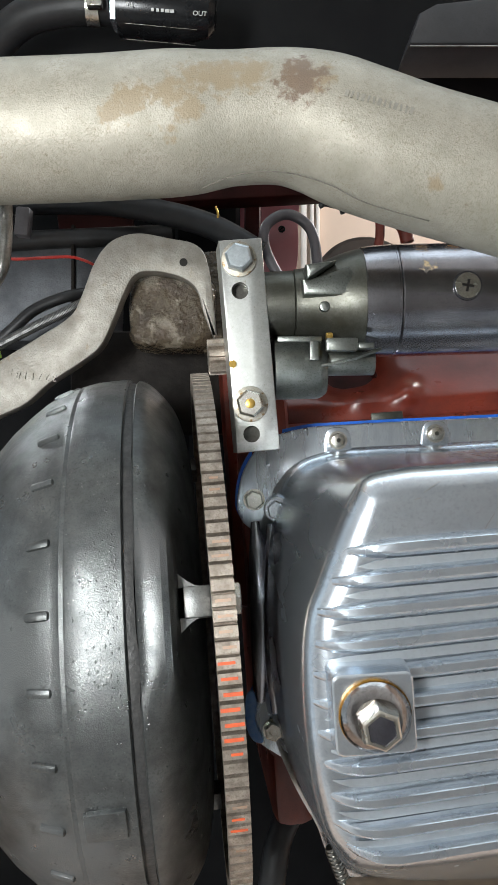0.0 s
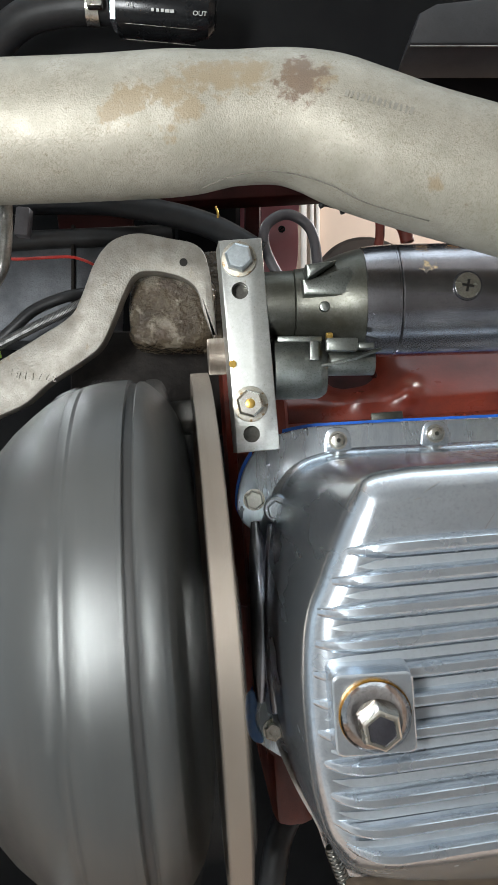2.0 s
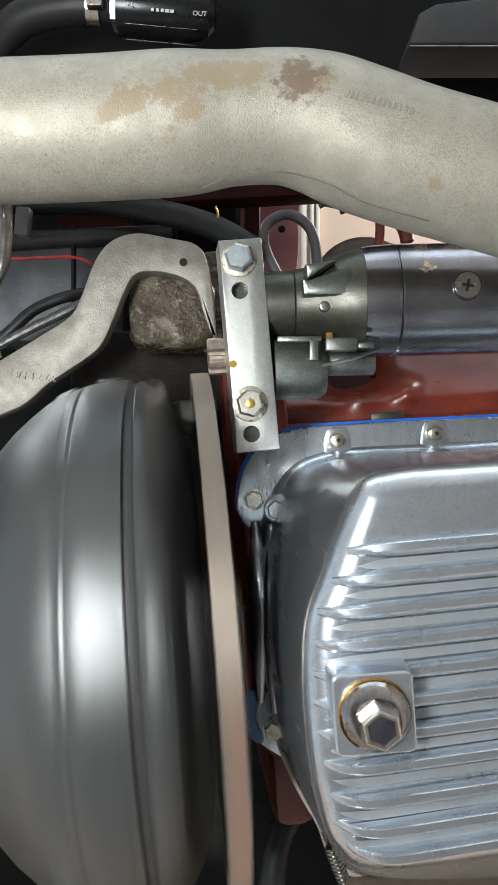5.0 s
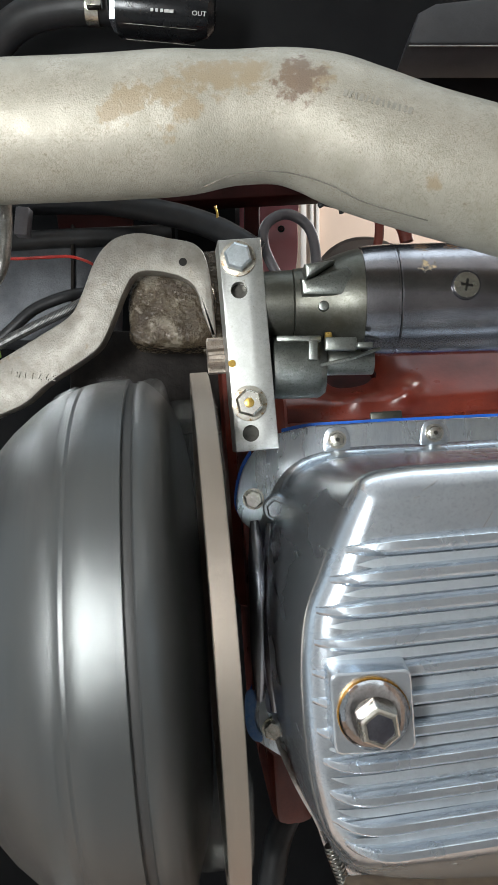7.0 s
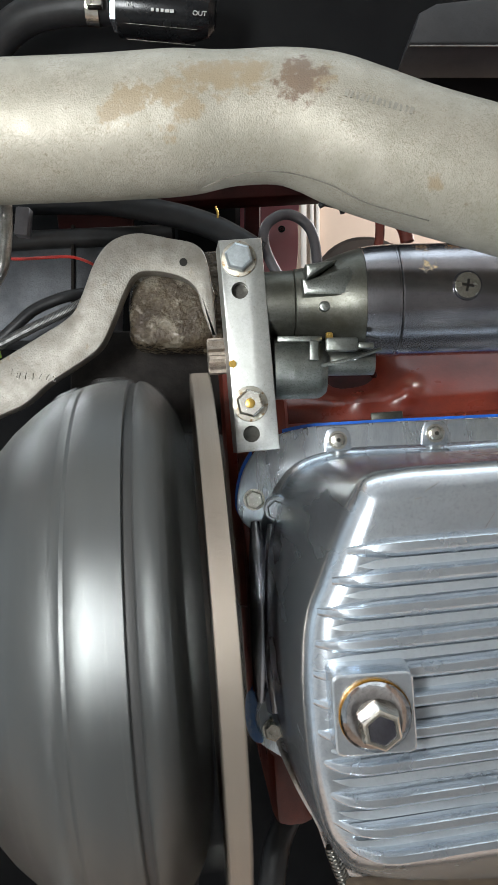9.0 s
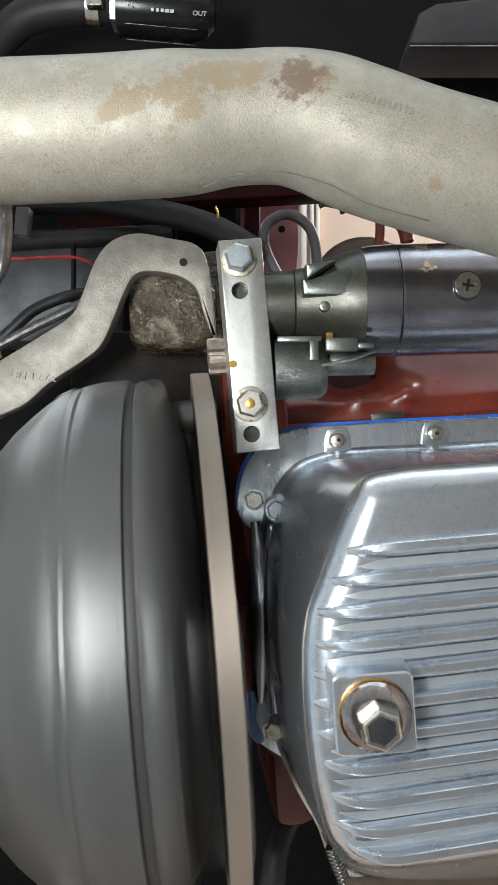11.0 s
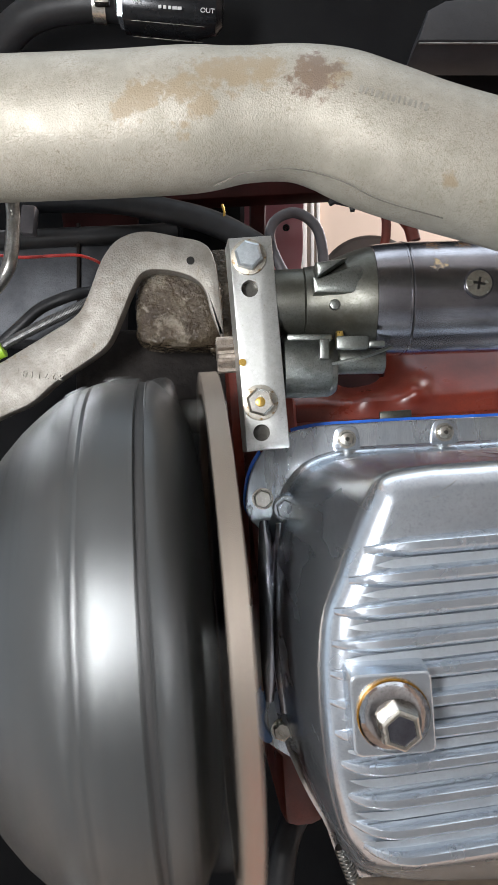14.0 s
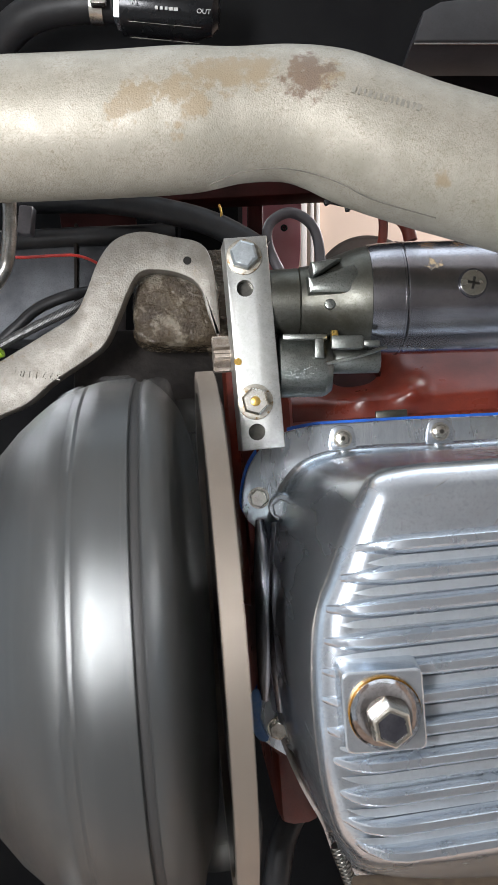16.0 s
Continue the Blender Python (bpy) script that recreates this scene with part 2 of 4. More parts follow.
# ---- mesh tools ----
def lettering(txt, size, place, turn, extrude=0.0001):
    """A mesh of raised characters that read from below."""
    cu = bpy.data.curves.new("mark", "FONT")
    cu.body, cu.size, cu.extrude = txt, size, extrude
    tmp = bpy.data.objects.new("mark", cu)
    scene.collection.objects.link(tmp)
    bpy.context.view_layer.update()
    me = bpy.data.meshes.new_from_object(tmp.evaluated_get(bpy.context.evaluated_depsgraph_get()))
    bpy.data.objects.remove(tmp)
    me.transform(Matrix.Translation(place) @ Matrix.Rotation(radians(turn), 4, "Z") @ Matrix.Rotation(math.pi, 4, "X"))
    me.materials.clear()
    return me


PLACES = {}


def thing(name, place, label, category, group="", kind="", m=None):
    ob = new(name)
    m = m or Matrix.Translation(place)
    ob.matrix_world = m
    ob.empty_display_size = 0.02
    PLACES[ob.name] = m
    return tagged(ob, label, category, group, kind)


def part(name, bm, material, parent=None, label="", smooth=True, local=False):
    me = bpy.data.meshes.new(name)
    bmesh.ops.recalc_face_normals(bm, faces=bm.faces)
    bm.to_mesh(me)
    bm.free()
    if smooth:
        me.set_sharp_from_angle(angle=radians(28)) if len(me.polygons) else None
        for p in me.polygons:
            p.use_smooth = True
    me.materials.append(material)
    ob = new(name, me)
    if parent:
        ob.parent = parent
        if not local:
            ob.matrix_parent_inverse = PLACES.get(parent.name, Matrix()).inverted()
    if label:
        ob["label"] = label
    return ob


def lone(name, bm, material, label, category, group="", kind=""):
    return tagged(part(name, bm, material), label, category, group, kind)


def merge(bm, other):
    me = bpy.data.meshes.new("tmp")
    other.to_mesh(me)
    other.free()
    bm.from_mesh(me)
    bpy.data.meshes.remove(me)
    return bm


def frame_of(axis):
    """A turn whose x runs along axis."""
    a = Vector(axis).normalized()
    z = Vector((0, 0, 1)) if abs(a.z) < 0.9 else Vector((0, 1, 0))
    y = z.cross(a).normalized()
    return Matrix((a, y, a.cross(y))).transposed().to_4x4()


def box(bm, centre, size, turn=None, bevel=0.0):
    t = bmesh.new()
    bmesh.ops.create_cube(t, size=1)
    bmesh.ops.transform(t, matrix=Matrix.Diagonal((*size, 1)), verts=t.verts)
    if bevel:
        bmesh.ops.bevel(t, geom=t.edges[:], offset=bevel, segments=2, affect="EDGES", profile=0.5)
    bmesh.ops.transform(t, matrix=Matrix.Translation(centre) @ (turn or Matrix()), verts=t.verts)
    return merge(bm, t)


def revolve(bm, profile, segs=48, m=None, wobble=None):
    """Turn a profile of (x, r) round the x axis."""
    rings = []
    for s, r in profile:
        ring = []
        for i in range(segs):
            a = 2 * math.pi * i / segs
            e = wobble * noise.noise((s * 60, 9 * math.sin(a), 9 * math.cos(a))) if wobble else 0.0
            v = Vector((s + e, r * math.sin(a), -r * math.cos(a)))
            ring.append(bm.verts.new(m @ v if m else v))
        rings.append(ring)
    for a, b in zip(rings, rings[1:]):
        for i in range(segs):
            bm.faces.new((a[i], a[(i + 1) % segs], b[(i + 1) % segs], b[i]))
    for ring in (rings[0], rings[-1]):
        bm.faces.new(ring)
    return bm


def rod(bm, a, b, r, r2=None, segs=24, bevel=0.0):
    a, b = Vector(a), Vector(b)
    d = (b - a).length
    r2 = r if r2 is None else r2
    prof = [(0, r), (d, r2)]
    if bevel:
        prof = [(0, r - bevel), (bevel * 0.3, r - bevel * 0.3), (bevel, r), (d - bevel, r2), (d - bevel * 0.3, r2 - bevel * 0.3), (d, r2 - bevel)]
    return revolve(bm, prof, segs, Matrix.Translation(a) @ frame_of(b - a))


def spline(points, per=8):
    """A smooth line through points."""
    p = [Vector(q) for q in points]
    p = [2 * p[0] - p[1]] + p + [2 * p[-1] - p[-2]]
    out = []
    for i in range(1, len(p) - 2):
        for k in range(per):
            t = k / per
            a, b, c, d = p[i - 1:i + 3]
            out.append(0.5 * (2 * b + (c - a) * t + (2 * a - 5 * b + 4 * c - d) * t * t + (3 * b - a - 3 * c + d) * t ** 3))
    out.append(p[-2])
    return out


def tube(bm, points, r, segs=16, per=8, radii=None, squash=1.0):
    line = spline(points, per)
    n = len(line)
    rr = [r] * n
    if radii:
        rr = [v.x for v in spline([(q, 0, 0) for q in radii], per)]
    rings = []
    ref = Vector((0, 0, 1))
    for i, p in enumerate(line):
        d = (line[min(i + 1, n - 1)] - line[max(i - 1, 0)]).normalized()
        y = ref.cross(d)
        if y.length < 1e-3:
            y = Vector((0, 1, 0)).cross(d)
        y.normalize()
        z = d.cross(y)
        ref = z
        rings.append([bm.verts.new(p + rr[i] * (math.cos(2 * math.pi * k / segs) * y + squash * math.sin(2 * math.pi * k / segs) * z)) for k in range(segs)])
    for a, b in zip(rings, rings[1:]):
        for i in range(segs):
            bm.faces.new((a[i], a[(i + 1) % segs], b[(i + 1) % segs], b[i]))
    bm.faces.new(rings[0])
    bm.faces.new(rings[-1])
    return bm


def slab(bm, outline, z0, z1, bevel=0.0, m=None, segs=2):
    """A plate with the given outline (x, y), between two heights."""
    t = bmesh.new()
    lo = [t.verts.new((x, y, z0)) for x, y in outline]
    f = t.faces.new(lo)
    ext = bmesh.ops.extrude_face_region(t, geom=[f])
    top = [g for g in ext["geom"] if isinstance(g, bmesh.types.BMVert)]
    bmesh.ops.translate(t, vec=(0, 0, z1 - z0), verts=top)
    if bevel:
        es = [e for e in t.edges if abs(e.verts[0].co.z - e.verts[1].co.z) < 1e-9]
        bmesh.ops.bevel(t, geom=es, offset=bevel, segments=segs, affect="EDGES", profile=0.5)
    if m:
        bmesh.ops.transform(t, matrix=m, verts=t.verts)
    return merge(bm, t)


def flat(points, per=6, closed=True):
    """A smooth closed outline through (x, y) points."""
    p = [Vector((*q[:2], 0)) for q in points]
    n = len(p)
    out = []
    for i in range(n):
        a, b, c, d = p[i - 1], p[i], p[(i + 1) % n], p[(i + 2) % n]
        for k in range(per):
            t = k / per
            q = 0.5 * (2 * b + (c - a) * t + (2 * a - 5 * b + 4 * c - d) * t * t + (3 * b - a - 3 * c + d) * t ** 3)
            out.append((q.x, q.y))
    return out


def hexagon(bm, place, axis, across, height, chamfer=0.0006, turn=0.0):
    """A hexagonal bolt head that rises from place along axis."""
    r = across / math.sqrt(3)
    m = Matrix.Translation(place) @ frame_of(axis) @ Matrix.Rotation(radians(turn), 4, "X")
    return revolve(bm, [(0, r), (height - chamfer, r), (height, r - 1.6 * chamfer)], 6, m)


# ---- the crank axis, shared by engine, pan and converter ----
CRANK = Vector((-0.0225, 0.1162, 0.7037))
AXIS = Vector((1, -0.071, 0.095)).normalized()
EZ = (Vector((0, 0, 1)) - AXIS * AXIS.z).normalized()
EY = EZ.cross(AXIS)
ENGINE = Matrix.Translation(CRANK) @ Matrix((AXIS, EY, EZ)).transposed().to_4x4()
DOWN = Vector((0, 0, -1))


# ---- the garage ----
def garage():
    bm = box(bmesh.new(), (0, 0, -0.05), (8, 8, 0.1))
    lone("floor", bm, CONCRETE, "grey concrete garage floor under the raised car", "floor", kind="structure")
    for name, x, y in (("wall_east", 4, 0), ("wall_south", 0, 4)):
        lone(name, box(bmesh.new(), (x, y, 1.4), (0.1 if x else 8.2, 7.9 if x else 0.1, 2.8)), WALL, "cream painted garage wall", "wall", kind="structure")
    # west and north walls: made-up openings for the fill lamps
    bm = box(bmesh.new(), (-4, 0, 2.5), (0.1, 7.9, 0.6))
    for y in (-3.2, 3.2):
        box(bm, (-4, y, 1.1), (0.1, 1.4, 2.2))
    lone("wall_west", bm, WALL, "cream painted garage wall, opening made for the fill lamp", "wall", kind="structure")
    bm = box(bmesh.new(), (0, -4, 2.5), (8.2, 0.1, 0.6))
    for x in (-3.3, 3.3):
        box(bm, (x, -4, 1.1), (1.6, 0.1, 2.2))
    lone("wall_north", bm, WALL, "cream painted garage wall, opening made for the fill lamp", "wall", kind="structure")
    lone("ceiling", box(bmesh.new(), (0, 0, 2.86), (8.2, 8.2, 0.1)), WALL, "cream painted garage ceiling above the open engine bay", "ceiling", kind="structure")
    for x in (0.205, 0.236, 0.258):
        lone("trim", box(bmesh.new(), (x, -0.9, 2.795), (0.012 if x > 0.21 else 0.02, 3.0, 0.03), bevel=0.003), WHITE, "white painted ceiling trim strip", "trim", kind="structure")


garage()


# ---- car underbody ----
def underbody():
    t = thing("car_underbody", (0, -0.3, 0.95), "black undercoated car floor and frame around the engine", "car body")
    for name, c, z in (("frame_rail", (0.0, -0.595, 0.87), (3.2, 0.58, 0.10)), ("floor_pan", (-0.86, 0.16, 1.03), (1.62, 0.94, 0.06)), ("frame_rail", (0.0, 0.85, 0.90), (3.2, 0.46, 0.10)),
                       ("crossmember", (1.10, 0.16, 0.99), (1.0, 0.94, 0.08)), ("firewall", (0.26, 0.22, 1.025), (0.66, 0.80, 0.06)), ("firewall", (-0.045, -0.245, 1.01), (0.07, 0.13, 0.08))):
        part(name, box(bmesh.new(), c, z, bevel=0.015), BLACK, t)
    bm = slab(bmesh.new(), [(0.1077, -0.2683), (0.1146, -0.2890), (0.1261, -0.2952), (0.2143, -0.3051), (0.2143, -0.2683)], 0.7050, 0.7500, 0.002)
    plate = part("mounting_plate", bm, PLATE, t, "flat dark grey steel plate with a bright lower edge")
    part("edge", rod(bmesh.new(), (0.1078, -0.2656, 0.7040), (0.2115, -0.2656, 0.7040), 0.0006, segs=8), STEEL, plate)
    return t


underbody()


# ---- engine block ----
def engine_block():
    t = thing("engine_block", CRANK, "orange-red painted cast-iron engine block", "engine block")
    bm = bmesh.new()
    box(bm, (0.30, 0.0, 0.12), (0.50, 0.25, 0.24), bevel=0.012)
    box(bm, (0.045, 0.0, 0.10), (0.03, 0.30, 0.20), bevel=0.01)
    bmesh.ops.transform(bm, matrix=ENGINE, verts=bm.verts)
    part("crankcase", bm, RED, t)
    # flank of the block that swells out beside the pan rail, with lumps of the casting and a hollow behind the starter,
    # deepened for its shadow
    bm = bmesh.new()
    grid = []
    for j in range(37):
        row = []
        for i in range(97):
            x, y = 0.00 + i * 0.0030, -0.080 + j * 0.0026
            d = 0.742 + 0.9 * max(0.0, -0.024 - y) + 0.006 * noise.noise((x * 12, y * 12, 3))
            for cx, cy, r, h in ((0.083, -0.030, 0.012, 0.012), (0.115, -0.031, 0.010, 0.010), (0.080, -0.050, 0.022, -0.060)):
                d -= h * math.exp(-((x - cx) ** 2 + 1.6 * (y - cy) ** 2) / r ** 2)
            row.append(bm.verts.new((x, y - 0.07 * x, d)))
        grid.append(row)
    for r0, r1 in zip(grid, grid[1:]):
        for i in range(96):
            bm.faces.new((r0[i], r0[i + 1], r1[i + 1], r1[i]))
    part("cylinder_bank", bm, RED, t)
    bm = box(bmesh.new(), (0.14, 0.02, 0.86), (0.32, 0.22, 0.10), Matrix.Rotation(radians(-4), 4, "Z"), 0.012)
    part("bank_core", bm, RED, t)
    rail = flat([(0.4148, -0.0230, 0.7200), (0.2189, -0.0170, 0.7200), (0.1171, -0.0128, 0.7200), (0.0701, -0.0104, 0.7200), (0.0388, -0.0080, 0.7200), (0.0176, 0.0020, 0.7200), (0.0020, 0.0219, 0.7200), (-0.0043, 0.0435, 0.7200), (-0.0004, 0.0885, 0.7200), (0.0043, 0.1277, 0.7200),
                 (0.0020, 0.1845, 0.7200), (0.0082, 0.2041, 0.7200), (0.0270, 0.2197, 0.7200), (0.0623, 0.2393, 0.7200), (0.2189, 0.2413, 0.7200), (0.4148, 0.2295, 0.7200)])
    part("pan_rail", slab(bmesh.new(), rail, 0.7090, 0.7700, 0.001), RED, t)
    # plug coloured dark to hold the starter's shadow
    part("core_plug", revolve(bmesh.new(), [(-0.004, 0.024), (0.0, 0.024), (0.001, 0.0215), (-0.003, 0.020), (-0.003, 0.002)], 40, Matrix.Translation((0.0791, -0.0459, 0.7800)) @ frame_of((0, -0.6, -1))), RED_DARK, t, "recessed core plug")
    part("casting_tab", box(bmesh.new(), (0.0949, -0.0175, 0.7165), (0.022, 0.007, 0.003), Matrix.Rotation(radians(-4), 4, "Z"), 0.001), NOSE, t, "bare metal tab at the pan rail")
    return t


engine_block()


# ---- torque converter with flexplate and ring gear ----
TEETH, TIP, LUG = 153, 0.162, -17.0


def converter():
    t = thing("torque_converter", CRANK, "dark grey steel torque converter with its toothed flexplate ring", "torque converter", m=ENGINE)

    def add(name, bm, material, label="", parent=None):
        return part(name, bm, material, parent or t, label, local=True)

    rear = [(-0.160, 0.024), (-0.159, 0.040), (-0.155, 0.062), (-0.147, 0.087), (-0.137, 0.106), (-0.126, 0.121), (-0.114, 0.1335), (-0.103, 0.1425),
            (-0.094, 0.149), (-0.085, 0.1535), (-0.077, 0.1562), (-0.0735, 0.1570), (-0.0725, 0.1578), (-0.0705, 0.1578), (-0.0695, 0.1585), (-0.060, 0.1600), (-0.0443, 0.1605), (-0.0436, 0.159)]
    add("rear_shell", revolve(bmesh.new(), rear, 160), SHELL, "grey enamelled pump half of the shell")
    add("weld_band", revolve(bmesh.new(), [(-0.0458, 0.150), (-0.0453, 0.1578), (-0.0420, 0.1582), (-0.0386, 0.1574), (-0.0378, 0.150)], 160, None, 0.0016), SHELL_DARK, "dark groove of the closing weld")
    # front cover: three raised pads at the lugs, scooped away between them
    scoop = [(-0.0393, 0.150), (-0.0390, 0.1585), (-0.0383, 0.1592), (-0.0355, 0.1586), (-0.0320, 0.1566), (-0.0285, 0.1534), (-0.0250, 0.1495), (-0.0215, 0.1450), (-0.0180, 0.1396),
             (-0.0150, 0.1325), (-0.0122, 0.122), (-0.0100, 0.110), (-0.0085, 0.095), (-0.0075, 0.060), (-0.0075, 0.005)]
    pad = [(-0.0393, 0.150), (-0.0390, 0.1565), (-0.0383, 0.1575), (-0.0352, 0.1592), (-0.0312, 0.1602), (-0.0270, 0.1600), (-0.0240, 0.1582), (-0.0220, 0.1545), (-0.0208, 0.1485),
           (-0.0198, 0.1400), (-0.0170, 0.1270), (-0.0120, 0.112), (-0.0088, 0.095), (-0.0075, 0.060), (-0.0075, 0.005)]
    bm = bmesh.new()
    segs, rings = 216, []
    for (s0, r0), (s1, r1) in zip(scoop, pad):
        ring = []
        for i in range(segs):
            deg = 360 * i / segs
            off = abs((deg - LUG + 60) % 120 - 60)
            w = max(0.0, min(1.0, (21 - off) / 11))
            w = w * w * (3 - 2 * w)
            q, r, b0 = s0 + (s1 - s0) * w, r0 + (r1 - r0) * w, radians(deg)
            ring.append(bm.verts.new((q, r * math.sin(b0), -r * math.cos(b0))))
        rings.append(ring)
    for r0, r1 in zip(rings, rings[1:]):
        for i in range(segs):
            bm.faces.new((r0[i], r0[(i + 1) % segs], r1[(i + 1) % segs], r1[i]))
    bm.faces.new(rings[0])
    bm.faces.new(rings[-1])
    add("front_cover", bm, SHELL, "grey front cover with raised pads at the lugs")
    # beads of weld spatter beside the closing weld
    bm = bmesh.new()
    for k in range(1500):
        b0 = random.uniform(0, 2 * math.pi)
        near = random.random() ** 2.2
        q = -0.0468 - 0.020 * near if k % 4 else -0.0378 + 0.006 * near
        r = 0.1604 - 0.004 * max(0.0, (-0.060 - q) / 0.02) if k % 4 else 0.1590 - 0.28 * max(0.0, q + 0.0365)
        h = random.uniform(0.00022, 0.00062)
        m = Matrix.Rotation(b0, 4, "X") @ Matrix.Translation((q, 0, -r)) @ Matrix.Diagonal((h * random.uniform(0.8, 1.6), h * random.uniform(0.8, 1.8), h * 0.4, 1))
        vs = [bm.verts.new(m @ Vector(v)) for v in ((1, 0, 0), (0, 1, 0), (-1, 0, 0), (0, -1, 0), (0, 0, -1))]
        for i in range(4):
            bm.faces.new((vs[i], vs[(i + 1) % 4], vs[4]))
    tagged(add("weld_spatter", bm, SHELL, "fine beads of weld spatter"), kind="stuff")
    # fins pressed into the pump half
    for k in range(30):
        a = radians(-4.6 + k * 12)
        m = Matrix.Rotation(a, 4, "X") @ Matrix.Translation((-0.0825, 0, -0.1542)) @ Matrix.Rotation(radians(21), 4, "Y")
        add("dimple", box(bmesh.new(), (0, 0, 0), (0.0125, 0.0044, 0.0036), m, 0.0016), SHELL)
    # balance weights
    for a, s, w, l in ((17.2, -0.0580, 0.0185, 0.015), (168, -0.056, 0.018, 0.016), (262, -0.0555, 0.016, 0.012)):
        m = Matrix.Rotation(radians(a), 4, "X") @ Matrix.Translation((s, 0, -0.1610))
        add("balance_weight", box(bmesh.new(), (0, 0, 0), (w, l, 0.0032), m, 0.0008), SHELL, "small welded balance weight")
    # drive lugs that bolt the cover to the plate
    for k in range(3):
        rot = Matrix.Rotation(radians(LUG + k * 120), 4, "X")
        bm = box(bmesh.new(), (-0.0111, 0, -0.1385), (0.0138, 0.0146, 0.013), None, 0.0008)
        for sy in (-1, 1):
            slab(bm, [(-0.0200, 0.0070 * sy), (-0.0200, 0.0135 * sy), (-0.0160, 0.0100 * sy), (-0.0125, 0.0078 * sy), (-0.0090, 0.0070 * sy)], -0.1440, -0.1340)
        bmesh.ops.transform(bm, matrix=rot, verts=bm.verts)
        add("drive_lug", bm, LUG_STEEL, "square bare steel drive lug with flared foot")
        bm = hexagon(bmesh.new(), (0.003, 0, -0.1385), (1, 0, 0), 0.0143, 0.006)
        bmesh.ops.transform(bm, matrix=rot, verts=bm.verts)
        add("bolt", bm, BRIGHT)
    # plate and ring gear
    add("flexplate", revolve(bmesh.new(), [(-0.001, 0.02), (-0.001, 0.120), (0.0005, 0.135), (0.0005, 0.1535), (0.003, 0.1535), (0.003, 0.135), (0.0015, 0.120), (0.0015, 0.02)], 120), STEEL, "thin steel drive plate")
    bm = bmesh.new()
    pitch = 2 * math.pi / TEETH
    half = 0.0053
    ring = []
    for k in range(TEETH):
        c = -1.0245 + k * pitch
        for off, r in ((-0.50, 0.1572), (-0.43, 0.1574), (-0.36, TIP), (0.36, TIP), (0.43, 0.1574)):
            a = c + off * pitch
            ring.append((r * math.sin(a), -r * math.cos(a), r == TIP))
    lo = [[bm.verts.new((x, y, z)) for y, z, tip in ring] for x in (-half, half)]
    n = len(ring)
    inner = [[bm.verts.new((x, 0.1485 * math.sin(2 * math.pi * i / n - 1.03), -0.1485 * math.cos(2 * math.pi * i / n - 1.03))) for i in range(n)] for x in (-half, half)]
    for i in range(n):
        j = (i + 1) % n
        bm.faces.new((lo[0][i], lo[0][j], lo[1][j], lo[1][i]))
        bm.faces.new((inner[0][i], inner[1][i], inner[1][j], inner[0][j]))
        for s in (0, 1):
            bm.faces.new((lo[s][i], inner[s][i], inner[s][j], lo[s][j]))
    gear = part("ring_gear", bm, GEAR, t, "brown worn steel ring gear teeth", smooth=False, local=True)
    for k in [9, 10, 14, 15, 18, 19, 20, 21] + list(range(22, 29)) + [32, 33, 34, 36]:
        strong = 24 <= k <= 27
        some = k in (22, 23, 28, 33, 34)
        w = 0.0086 if strong else random.uniform(0.004, 0.0085)
        m = Matrix.Rotation(-1.0245 + k * pitch, 4, "X") @ Matrix.Translation((random.uniform(-0.001, 0.001), 0, -TIP))
        b = box(bmesh.new(), (0, 0, 0), (w, 0.0017 if strong else 0.0013, 0.0003), m)
        part("paint_mark", b, ORANGE if strong or some else ORANGE_WORN, gear, "orange paint on a tooth", local=True)
    return t


CONVERTER = converter()


# ---- oil pan ----
ROUND = 0.012


